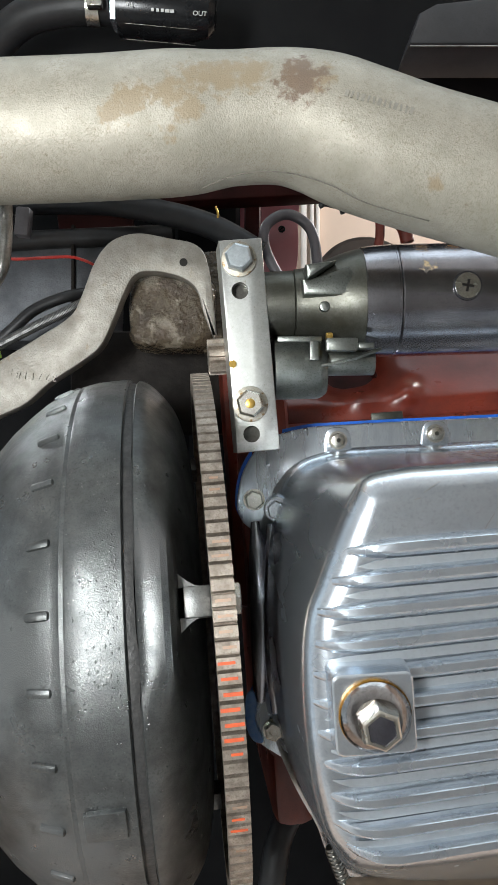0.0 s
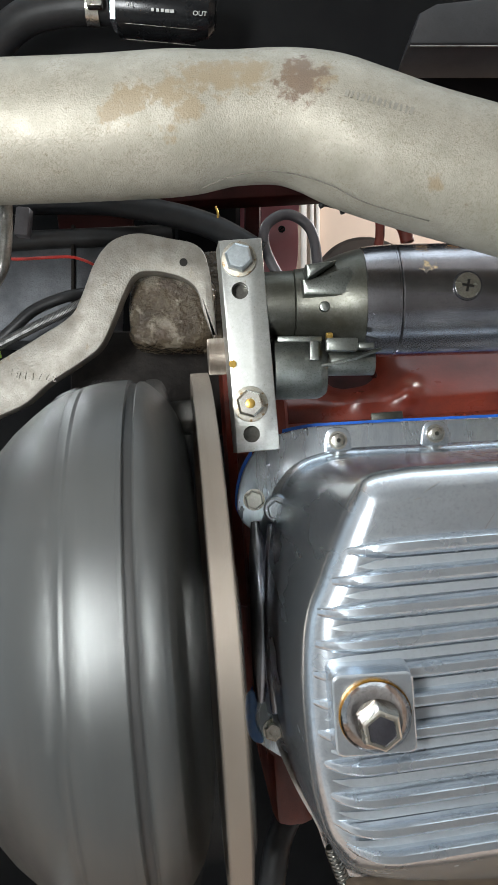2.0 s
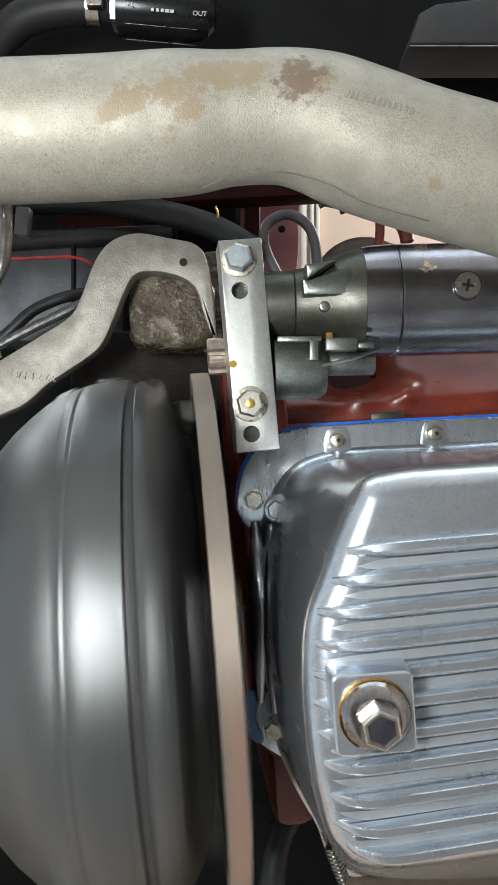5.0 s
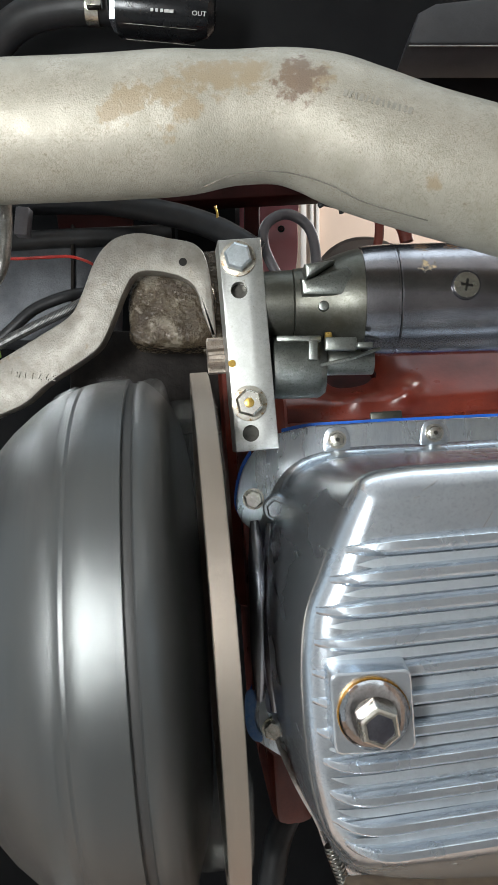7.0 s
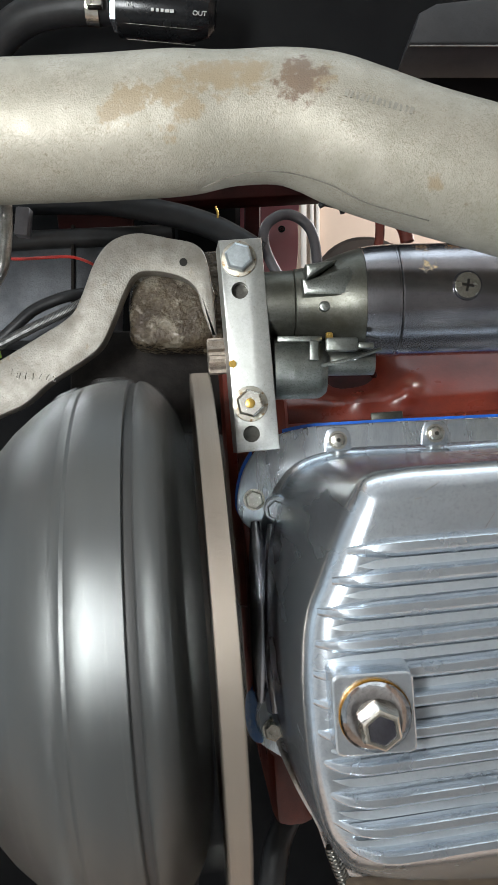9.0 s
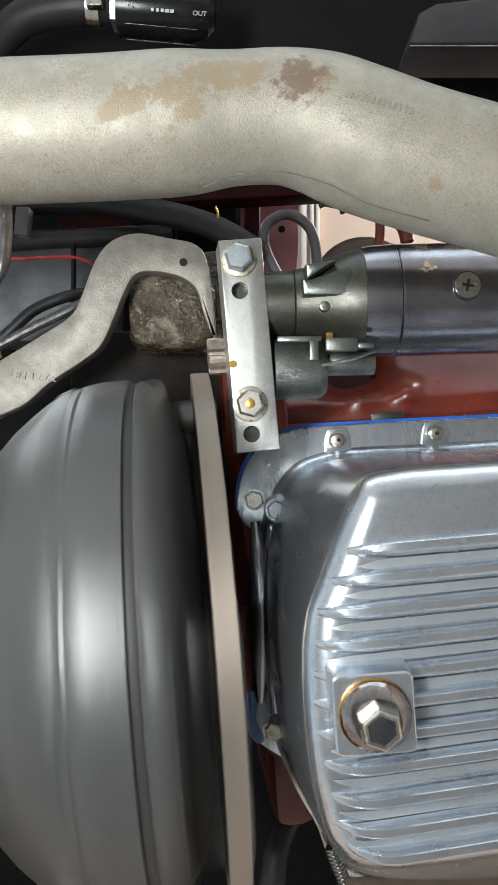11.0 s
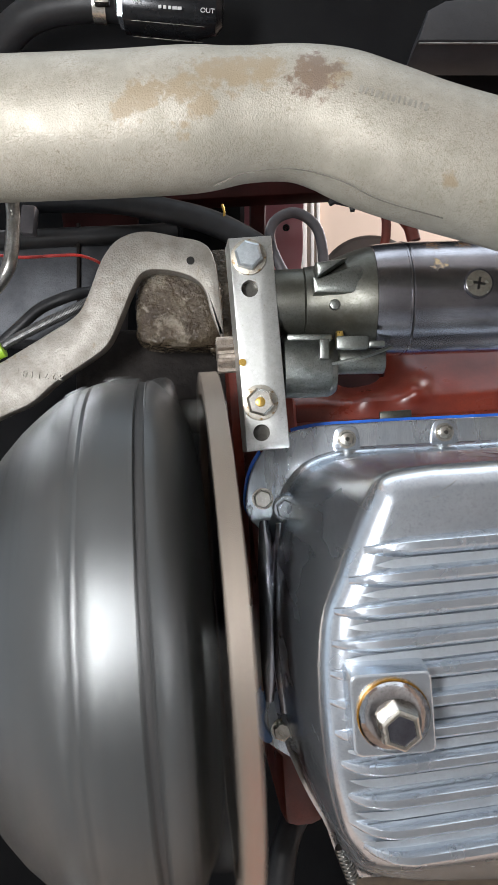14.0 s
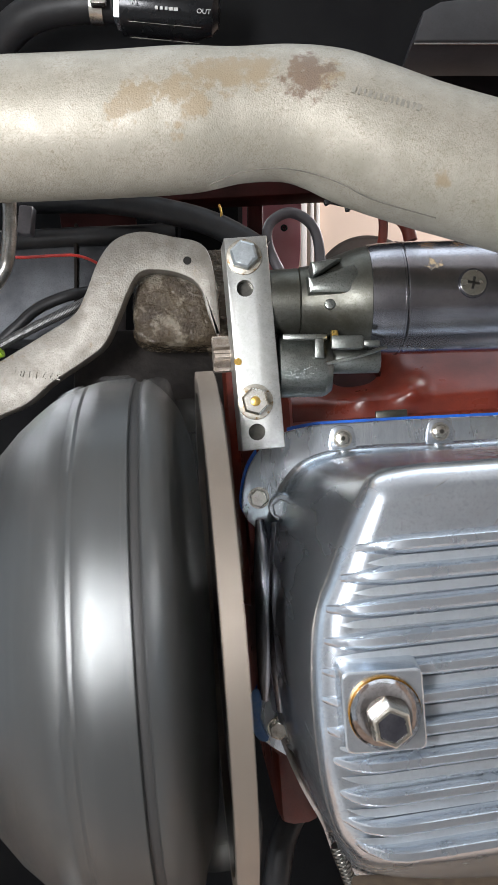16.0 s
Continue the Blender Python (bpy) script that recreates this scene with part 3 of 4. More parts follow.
def oil_pan():
    t = thing("oil_pan", (0.0971, 0.1185, 0.7000), "polished ribbed aluminium oil pan bolted under the engine", "oil pan")
    top = [(0.3971, -0.0015, 0.7000), (0.2096, 0.0023, 0.7000), (0.1196, 0.0075, 0.7000), (0.0821, 0.0090, 0.7000), (0.0559, 0.0116, 0.7000), (0.0334, 0.0203, 0.7000), (0.0191, 0.0398, 0.7000), (0.0124, 0.0660, 0.7000), (0.0109, 0.1035, 0.7000), (0.0131, 0.1410, 0.7000),
           (0.0176, 0.1748, 0.7000), (0.0266, 0.2066, 0.7000), (0.0454, 0.2441, 0.7000), (0.0765, 0.2854, 0.7000), (0.2096, 0.2933, 0.7000), (0.3971, 0.2910, 0.7000)]
    low = [(0.2206, 0.0033, 0.5000), (0.1165, 0.0058, 0.5000), (0.0727, 0.0083, 0.5000), (0.0573, 0.0096, 0.5000), (0.0465, 0.0129, 0.5000), (0.0415, 0.0210, 0.5000), (0.0365, 0.0335, 0.5000), (0.0310, 0.0492, 0.5000), (0.0254, 0.0627, 0.5000), (0.0233, 0.0804, 0.5000),
           (0.0240, 0.1054, 0.5000), (0.0277, 0.1325, 0.5000), (0.0356, 0.1508, 0.5000), (0.0519, 0.1577, 0.5000), (0.1165, 0.1481, 0.5000), (0.2206, 0.1321, 0.5000)]

    def closed(points, per=6):
        p = [Vector(q) for q in points]
        n, out = len(p), []
        for i in range(n):
            a, b, c, d = p[i - 1], p[i], p[(i + 1) % n], p[(i + 2) % n]
            sharp = i in (n - 1,)
            for k in range(per):
                u = k / per
                out.append(b.lerp(c, u) if sharp else 0.5 * (2 * b + (c - a) * u + (2 * a - 5 * b + 4 * c - d) * u * u + (3 * b - a - 3 * c + d) * u ** 3))
        return out

    a, b = closed(top), closed([(x - 0.0028 if x < 0.05 else x, y, z) for x, y, z in low])
    mid = sum(b, Vector()) / len(b)
    bm = bmesh.new()
    rings = []
    steps = [(-0.010, -0.0065), (-0.003, -0.0045), (0.006, -0.0026), (0.025, -0.0010), (0.06, 0.0)]
    steps += [(u, -0.0025 * math.sin(math.pi * u / (1 - ROUND / 0.2))) for u in (0.12, 0.2, 0.3, 0.4, 0.5, 0.6, 0.7, 0.8, 0.87, 1 - ROUND / 0.2)]
    for k in range(1, 12):
        c = radians(90 * k / 11)
        steps.append((1 - ROUND * (1 - math.sin(c)) / 0.2, ROUND * (1 - math.cos(c))))
    steps.append((1.0, 0.03))
    for u, inset in steps:
        ring = []
        for p, q in zip(a, b):
            v = p.lerp(q, u)
            d = mid - q
            d.z = 0
            ring.append(bm.verts.new(v + d.normalized() * inset))
        rings.append(ring)
    n = len(a)
    for r0, r1 in zip(rings, rings[1:]):
        for i in range(n):
            bm.faces.new((r0[i], r0[(i + 1) % n], r1[(i + 1) % n], r1[i]))
    bm.faces.new(rings[-1])
    part("sump", bm, BRUSHED, t, "hand-polished aluminium sump with rounded edge")

    for k in range(26):
        x, y = random.uniform(0.062, 0.20), random.uniform(0.016, 0.038)
        l, turn_z = random.uniform(0.0015, 0.008), random.uniform(-70, 40)
        part("scratch", box(bmesh.new(), (x, y, 0.49985), (l, 0.00018, 0.0001), Matrix.Rotation(radians(turn_z), 4, "Z")), BRIGHT, t)

    def floor_at(x, y):
        """Height of the pan's rounded bottom at a place near its rear edge."""
        edge = min((q for q in b if q.x < 0.06), key=lambda q: abs(q.y - y)).x
        d = max(0.0, min(ROUND, (x - edge) * 0.96))
        return 0.5 + ROUND - math.sqrt(max(0.0, ROUND ** 2 - (ROUND - d) ** 2)) - 0.0008

    # ribs cast into the bottom, tapering out towards the rear
    lines = [(985, 612, 7), (1040, 586, 7), (1096, 560, 7), (1152, 556, 7), (1206, 553, 7), (1256, 553, 7), (1310, 556, 7), (1362, 566, 7), (1418, 576, 7), (1468, 588, 7), (1512, 612, 6)]
    k = 0.249 / 1200
    for y, x, _ in lines:
        bm = bmesh.new()
        x0, y0 = (x + 4 - 441) * k, (y - 784) * k
        slope = 0.088 + 0.072 * (y - 985) / 527
        hook = 0.0052 * max(0.0, (y - 1040) / 470)
        along = (0.0, 0.002, 0.004, 0.007, 0.010, 0.014, 0.018, 0.023, 0.05, 0.10, 0.16)
        pts = [Vector((x0 + s, y0 - 0.0010 - slope * s + hook * (1 - (1 - min(s / 0.020, 1)) ** 2), 0.4992)) for s in along]
        for q in pts:
            q.z = floor_at(q.x, q.y)
        amp = (0.0, 0.16, 0.32, 0.55, 0.72, 0.9, 1, 1, 1, 1, 1)
        if y < 1500:
            # the cast floor between this rib and the next
            strip = bmesh.new()
            reach = 0.0098 if y > 985 else 0.0104
            wide = (0.05, 0.45, 0.8, 0.95, 1, 1, 1, 1, 1)
            mid_y = (reach + 0.0004) / 2
            half_w = (reach - 0.0064) / 2
            edge = [(strip.verts.new((p.x, p.y + mid_y - half_w * w, p.z + 0.0002)), strip.verts.new((p.x, p.y + mid_y + half_w * w, p.z + 0.0002))) for p, w in zip(pts[2:], wide)]
            for e0, e1 in zip(edge, edge[1:]):
                strip.faces.new((e0[0], e1[0], e1[1], e0[1]))
            part("rib_floor", strip, ALU_MATTE, t, "matte cast strip between ribs")
        prev = None
        for p, s in zip(pts, amp):
            sec = [(-0.0042, 0.0012), (-0.0039, -0.0010), (-0.0035, -0.0040), (-0.0029, -0.0049), (-0.0002, -0.0049), (0.0008, -0.0042), (0.0026, -0.0004), (0.0036, 0.0012)]
            ring = [bm.verts.new(p + Vector((0, dy * (0.35 + 0.65 * s), (dz if dz > 0 else dz * s)))) for dy, dz in sec]
            if prev:
                for i in range(len(sec) - 1):
                    bm.faces.new((prev[i], prev[i + 1], ring[i + 1], ring[i]))
            prev = ring
        part("rib", bm, ALU_SATIN, t)

    # flange along the block, its rear arch, and the blue gasket above it
    rail = flat([(0.4024, -0.0250), (0.2124, -0.0188), (0.1136, -0.0146), (0.0680, -0.0122), (0.0376, -0.0098), (0.0130, -0.0020), (-0.0025, 0.0160), (-0.0080, 0.0390), (-0.0050, 0.0520), (0.0060, 0.0640), (0.0120, 0.0900), (0.0125, 0.1500),
                 (0.0040, 0.1680), (-0.0004, 0.1790), (0.0042, 0.1980), (0.0262, 0.2132), (0.0604, 0.2341), (0.2124, 0.2379), (0.4024, 0.2265)])
    part("flange", slab(bmesh.new(), rail, 0.7020, 0.7100, 0.0015), FLANGE, t, "polished bolting flange")
    m = Matrix.Translation((-0.0016, -0.0020, 0))
    part("gasket", slab(bmesh.new(), rail, 0.7105, 0.7135, 0.0, m), BLUE, t, "bright blue silicone gasket edge")
    bm = tube(bmesh.new(), [(0.0041, 0.0525, 0.6970), (0.0062, 0.0755, 0.6900), (0.0084, 0.1078, 0.6870), (0.0084, 0.1415, 0.6900), (0.0078, 0.1699, 0.6970)], 0.0065, 28, radii=[0.003, 0.0062, 0.0075, 0.0065, 0.003])
    tube(bm, [(0.0144, 0.0539, 0.6930), (0.0148, 0.0781, 0.6840), (0.0154, 0.1096, 0.6800), (0.0156, 0.1432, 0.6840), (0.0174, 0.1757, 0.6930)], 0.0050, 28, radii=[0.003, 0.0052, 0.0060, 0.0052, 0.003])
    part("rear_seal_lip", bm, SEAL_LIP, t, "dark glossy curved lip round the rear seal")
    smear = flat([(-0.0042, 0.1690), (0.0005, 0.1650), (0.0030, 0.1740), (0.0022, 0.1860), (0.0075, 0.1985), (0.0010, 0.1985), (-0.0040, 0.1880)], 5)
    part("silicone_smear", slab(bmesh.new(), [(x + 0.0022, y) for x, y in smear], 0.7000, 0.7018, 0.0006), SMEAR, t, "smeared blue silicone on the flange")
    # boss pads and bolts
    for p in ((0.0591, -0.0015, 0.7020), (0.1239, -0.0060, 0.7020)):
        o = flat([(p[0] + 0.0085 * sx, p[1] + y) for sx, y in ((-1, 0.0075), (-1, -0.002), (-0.72, -0.0075), (0, -0.0088), (0.72, -0.0075), (1, -0.002), (1, 0.0075), (0, 0.0078))], 4)
        part("boss", slab(bmesh.new(), o, 0.7010, 0.7030, 0.0007), ALU, t)
        q = Vector((p[0], p[1], 0.7010))
        bm = rod(bmesh.new(), q, q + DOWN * 0.0012, 0.0062)
        rod(bm, q, q + DOWN * 0.0045, 0.0046, bevel=0.0008)
        b = part("bolt", bm, BRIGHT, t, "socket-head bolt with washer")
        part("socket", hexagon(bmesh.new(), q + DOWN * 0.0040, DOWN, 0.0038, 0.0007), BORE, b)
    for p, tone in (((0.0034, 0.0380, 0.7010), 0), ((0.0176, 0.0428, 0.6820), 1), ((0.0162, 0.1909, 0.7010), 0)):
        q = Vector(p)
        if tone:
            part("boss", rod(bmesh.new(), q + Vector((0.003, 0.001, 0.02)), q, 0.0105, 0.0086, 32, 0.0012), ALU, t)
        bm = rod(bmesh.new(), q, q + DOWN * 0.001, 0.0072)
        hexagon(bm, q + DOWN * 0.001, DOWN, 0.0110, 0.0045, turn=12)
        part("bolt", bm, BRIGHT if not tone else ALU, t, "hexagon-head pan bolt")
    # drain boss and plug
    c = Vector((0.0441, 0.0954, 0.4875))
    turn = Matrix.Rotation(radians(-4), 4, "Z")
    s = 0.0143
    o = [(s * x, s * y) for x, y in ((-1, -0.84), (-0.95, -0.95), (-0.84, -1), (0.84, -1), (0.95, -0.95), (1, -0.84), (1, 0.84), (0.95, 0.95), (0.84, 1), (-0.84, 1), (-0.95, 0.95), (-1, 0.84))]
    bm = bmesh.new()
    lo = [bm.verts.new((x * 1.07, y * 1.07, 0.0135)) for x, y in o]
    mi = [bm.verts.new((x, y, 0.0006)) for x, y in o]
    hi = [bm.verts.new((x * 0.955, y * 0.955, 0.0)) for x, y in o]
    for p0, p1 in ((lo, mi), (mi, hi)):
        for i in range(12):
            bm.faces.new((p0[i], p0[(i + 1) % 12], p1[(i + 1) % 12], p1[i]))
    bm.faces.new(hi)
    bm.faces.new(lo)
    bmesh.ops.transform(bm, matrix=Matrix.Translation(c) @ turn, verts=bm.verts)
    part("drain_boss", bm, ALU, t, "square raised drain boss")
    bm = rod(bmesh.new(), c, c + DOWN * 0.0012, 0.0128, segs=40)
    part("sealing_ring", bm, COPPER, t, "amber sealing ring")
    plug = part("drain_plug", revolve(bmesh.new(), [(0, 0.0124), (0.0016, 0.0124), (0.0026, 0.0118), (0.0050, 0.0096), (0.0060, 0.0082), (0.0060, 0.002)], 40, Matrix.Translation(c + DOWN * 0.001) @ frame_of(DOWN)), PLUG, t, "worn chromed flanged drain plug")
    h = revolve(bmesh.new(), [(0, 0.0080), (0.0062, 0.0077), (0.0082, 0.0070), (0.0088, 0.0062), (0.0088, 0.0052), (0.0080, 0.0049)], 6, Matrix.Translation(c + DOWN * 0.0055) @ frame_of(DOWN) @ Matrix.Rotation(radians(10), 4, "X"))
    part("hex_head", h, BRIGHT, plug, "worn hexagon head")
    # dark disc paints the camera's reflection into the end face
    part("face", rod(bmesh.new(), c + DOWN * 0.0128, c + DOWN * 0.0137, 0.0051), LIP, plug)
    return t


oil_pan()


# ---- starter motor ----
def starter():
    t = thing("starter_motor", (0.0543, -0.0834, 0.6600), "chromed mini starter motor on an aluminium mounting block", "starter motor")
    ax = Vector((1, -0.03, 0.0)).normalized()
    c = Vector((0.0855, -0.0858, 0.6620))
    m = Matrix.Translation(c) @ frame_of(ax)
    part("motor_body", revolve(bmesh.new(), [(0.0005, 0.030), (0.001, 0.0328), (0.002, 0.0335), (0.13, 0.0335), (0.132, 0.032), (0.133, 0.02)], 64, m), CHROME, t, "dull chrome motor tube with rust specks")
    part("end_band", revolve(bmesh.new(), [(-0.0006, 0.031), (-0.0005, 0.0338), (0.0005, 0.0338), (0.0006, 0.031)], 64, m), CHROME, t, "bright seam ring")
    part("drive_housing", revolve(bmesh.new(), [(-0.060, 0.015), (-0.058, 0.0205), (-0.050, 0.0215), (-0.040, 0.0250), (-0.031, 0.0285), (-0.024, 0.0305), (-0.018, 0.0316)], 56, m), NOSE, t, "olive die-cast gear housing, shadow put into its tone")
    part("housing_collar", revolve(bmesh.new(), [(-0.020, 0.0290), (-0.0186, 0.0321), (-0.012, 0.0329), (-0.0004, 0.0334)], 56, m), CHROME, t, "smooth dark chrome collar")
    part("nose", revolve(bmesh.new(), [(-0.078, 0.0195), (-0.059, 0.0200), (-0.056, 0.017)], 40, m), NOSE, t, "olive nose, shade put into its tone")
    # webs on the housing
    w = slab(bmesh.new(), [(0.0318, -0.1007, 0.6350)[:2], (0.0497, -0.1033, 0.6350)[:2], (0.0327, -0.0918, 0.6350)[:2]], 0.6315, 0.6550, 0.0022)
    part("web", w, CAST, t)
    w = slab(bmesh.new(), [(0.0299, -0.0930), (0.0344, -0.0926), (0.0565, -0.1000), (0.0590, -0.0970), (0.0608, -0.0915), (0.0618, -0.0832), (0.0500, -0.0834), (0.0310, -0.0834)], 0.6335, 0.6550, 0.0022)
    part("web", w, CAST, t)
    # clutch housing below, beside the block
    d = Vector((0.0156, -0.0456, 0.6650))
    m2 = Matrix.Translation(d) @ frame_of(ax)
    part("clutch_housing", revolve(bmesh.new(), [(-0.002, 0.017), (0.0, 0.0195), (0.026, 0.0195), (0.0285, 0.0185), (0.031, 0.0165), (0.031, 0.006)], 48, m2), CAST, t, "blue-grey die-cast clutch housing")
    part("web", box(bmesh.new(), (0.0294, -0.0601, 0.6460), (0.026, 0.0035, 0.006), None, 0.0008), CAST, t)
    part("web", box(bmesh.new(), (0.0378, -0.0532, 0.6440), (0.0055, 0.0115, 0.005), None, 0.0008), CAST, t)
    bm = rod(bmesh.new(), (0.0443, -0.0488, 0.6620), (0.0759, -0.0494, 0.6620), 0.0085, bevel=0.001)
    part("through_bolt_sleeve", bm, CAST, t)
    bm = tube(bmesh.new(), [(0.0421, -0.0444, 0.6420), (0.0579, -0.0475, 0.6380), (0.0764, -0.0542, 0.6420)], 0.0011, 8)
    part("casting_ridge", bm, CAST, t)
    part("web", box(bmesh.new(), (0.0526, -0.0555, 0.6350), (0.018, 0.0075, 0.006), None, 0.001), CAST, t)
    part("web", box(bmesh.new(), (0.0662, -0.0547, 0.6340), (0.009, 0.0035, 0.005), None, 0.0008), CAST, t)
    q = Vector((0.0433, -0.0779, 0.6380))
    part("dowel", rod(bmesh.new(), q + DOWN * -0.006, q + DOWN * 0.0015, 0.0030, bevel=0.0007), CAST, t)
    q = Vector((0.0444, -0.0595, 0.6420))
    part("nut", hexagon(bmesh.new(), q, (1, 0, 0), 0.0075, 0.004), GOLD, t, "yellow zinc nut")
    # countersunk cross screw in the tube
    q = Vector((0.1221, -0.0877, 0.6285))
    bm = rod(bmesh.new(), q + Vector((0, 0, 0.004)), q + DOWN * 0.0009, 0.0076, 0.0072)
    # dark ring draws the shade of the countersunk recess
    part("countersink", rod(bmesh.new(), q + Vector((0, 0, 0.004)), q + DOWN * 0.0004, 0.0088, 0.0082, 32), LIP, t)
    s = part("screw", bm, BRIGHT, t, "countersunk cross-head screw")
    for a in (0, 90):
        # dark bars draw the shade in the cross slot
        part("slot", box(bmesh.new(), q + DOWN * 0.0010, (0.0068, 0.0013, 0.0006), Matrix.Rotation(radians(a + 10), 4, "Z")), DARKHOLE, s)

    # mounting block with real holes
    corners = [(-0.0176, -0.1169, 0.6420), (0.0072, -0.1186, 0.6420), (0.0180, 0.0039, 0.6420), (-0.0069, 0.0062, 0.6420)]
    o = [p[:2] for p in corners]
    centre = Vector((sum(p[0] for p in o) / 4, sum(p[1] for p in o) / 4, 0))
    bm = slab(bmesh.new(), o, 0.6420, 0.6645, 0.0006)
    for v in bm.verts:
        v.co.x -= 0.12 * (v.co.z - 0.6420)
    block = part("mounting_block", bm, ALU_BAR, t, "machined aluminium block with bolts and spare holes")
    for p in ((-0.0052, -0.0879, 0.6420), (0.0016, -0.0049, 0.6420)):
        cb = rod(bmesh.new(), (p[0], p[1], 0.60), (p[0], p[1], 0.70), 0.0049, segs=28)
        bmesh.ops.recalc_face_normals(cb, faces=cb.faces)
        drill(block, cb)
        part("bore", rod(bmesh.new(), (p[0], p[1], 0.6485), (p[0], p[1], 0.6535), 0.0053), BORE, block)
    for p, material in (((-0.0059, -0.1058, 0.6420), ZINC), ((0.0007, -0.0222, 0.6420), BRIGHT)):
        q = Vector(p)
        wsh = part("washer", rod(bmesh.new(), q, q + DOWN * 0.0016, 0.0103, bevel=0.0004, segs=32), WASHER, t, "zinc washer with rust")
        bolt = part("bolt", hexagon(bmesh.new(), q + DOWN * 0.0014, DOWN, 0.0143, 0.0062, 0.0009, 15), material, t, "hexagon-head starter bolt")
        if p[1] > -0.05:
            part("varnish_drop", revolve(bmesh.new(), [(0, 0.0030), (0.0006, 0.0025), (0.0009, 0.0006)], 20, Matrix.Translation(q + DOWN * 0.0074) @ frame_of(DOWN)), GOLD, bolt, "amber drop of thread sealer")
        else:
            part("face", rod(bmesh.new(), q + DOWN * 0.0074, q + DOWN * 0.0079, 0.0056), ZINC, bolt)
    part("varnish_drop", rod(bmesh.new(), (-0.0095, -0.0455, 0.6425), (-0.0094, -0.0453, 0.6410), 0.0022), GOLD, t, "amber drip on the block")
    return t


def drill(ob, cutter):
    """Cut a round bore through a mesh."""
    me = bpy.data.meshes.new("cutter")
    cutter.to_mesh(me)
    cutter.free()
    c = bpy.data.objects.new("cutter", me)
    scene.collection.objects.link(c)
    mod = ob.modifiers.new("bore", "BOOLEAN")
    mod.object, mod.operation, mod.solver = c, "DIFFERENCE", "EXACT"
    bpy.context.view_layer.update()
    done = bpy.data.meshes.new_from_object(ob.evaluated_get(bpy.context.evaluated_depsgraph_get()))
    ob.modifiers.clear()
    ob.data = done
    bpy.data.objects.remove(c)


STARTER = starter()

# ---- pinion: slides out, spins and falls back ----
PINION_HOME = Matrix.Translation((-0.0200, -0.0533, 0.6705)) @ frame_of(AXIS)


def pinion():
    bm = bmesh.new()
    n, r0, r1 = 11, 0.0082, 0.0113
    ring = []
    for k in range(n):
        for off, r in ((-0.5, r0), (-0.30, r0), (-0.17, r1), (0.17, r1), (0.30, r0)):
            a = (k + off) * 2 * math.pi / n
            ring.append((r * math.sin(a), -r * math.cos(a)))
    ends = [[bm.verts.new((x, y * s, z * s)) for y, z in ring] for x, s in ((-0.0055, 0.93), (-0.0048, 1), (0.0085, 1), (0.0090, 0.95))]
    for a, b in zip(ends, ends[1:]):
        for i in range(len(ring)):
            bm.faces.new((a[i], a[(i + 1) % len(ring)], b[(i + 1) % len(ring)], b[i]))
    bm.faces.new(ends[0])
    bm.faces.new(ends[-1])
    p = part("pinion", bm, GEAR, None, smooth=False)
    tagged(p, "small steel starter pinion with worn teeth", "pinion")
    p.matrix_world = PINION_HOME
    part("shaft", revolve(bmesh.new(), [(0.0085, 0.0058), (0.036, 0.0058)], 24), STEEL, p, local=True)
    return p


PINION = pinion()


# ---- exhaust pipe ----
def exhaust_pipe():
    t = thing("exhaust_pipe", (0.0158, -0.1551, 0.5720), "beige ceramic-coated exhaust pipe with rust stains and a bend", "exhaust pipe")
    line = [(-0.2525, -0.1401, 0.5720), (-0.1720, -0.1444, 0.5720), (-0.1183, -0.1465, 0.5720), (-0.0700, -0.1484, 0.5720), (-0.0325, -0.1508, 0.5720), (-0.0083, -0.1530, 0.5720), (0.0158, -0.1538, 0.5720), (0.0346, -0.1503, 0.5720), (0.0534, -0.1430, 0.5720), (0.0802, -0.1339, 0.5720), (0.1183, -0.1232, 0.5720), (0.1768, -0.1063, 0.5720), (0.2842, -0.0762, 0.5720)]
    rad = [0.0318] * 5 + [0.0294, 0.0296, 0.0312, 0.0322, 0.0320, 0.0320, 0.0320, 0.0320]
    part("pipe", tube(bmesh.new(), line, 0.0335, 64, 10, rad), PIPE, t)
    # weld seam that runs along the flank
    seam = [(-0.0205, -0.1143, 0.5540), (-0.0053, -0.1197, 0.5530), (0.0149, -0.1209, 0.5530), (0.0351, -0.1156, 0.5530), (0.0529, -0.1074, 0.5540), (0.0811, -0.0996, 0.5550)]
    # faded printing on the pipe, too worn to read
    for k in range(13):
        u = k / 12
        q = Vector((0.0419 + 0.0278 * u, -0.1496 + 0.0076 * u, 0.5400))
        part("print_mark", box(bmesh.new(), q, (0.0009 if k % 3 else 0.0016, 0.0030, 0.0006), Matrix.Rotation(radians(15 + 8 * math.sin(k * 2.3)), 4, "Z")), PRINT, t)
    part("weld_seam", tube(bmesh.new(), seam, 0.0003, 8), SEAM, t)
    return t


exhaust_pipe()


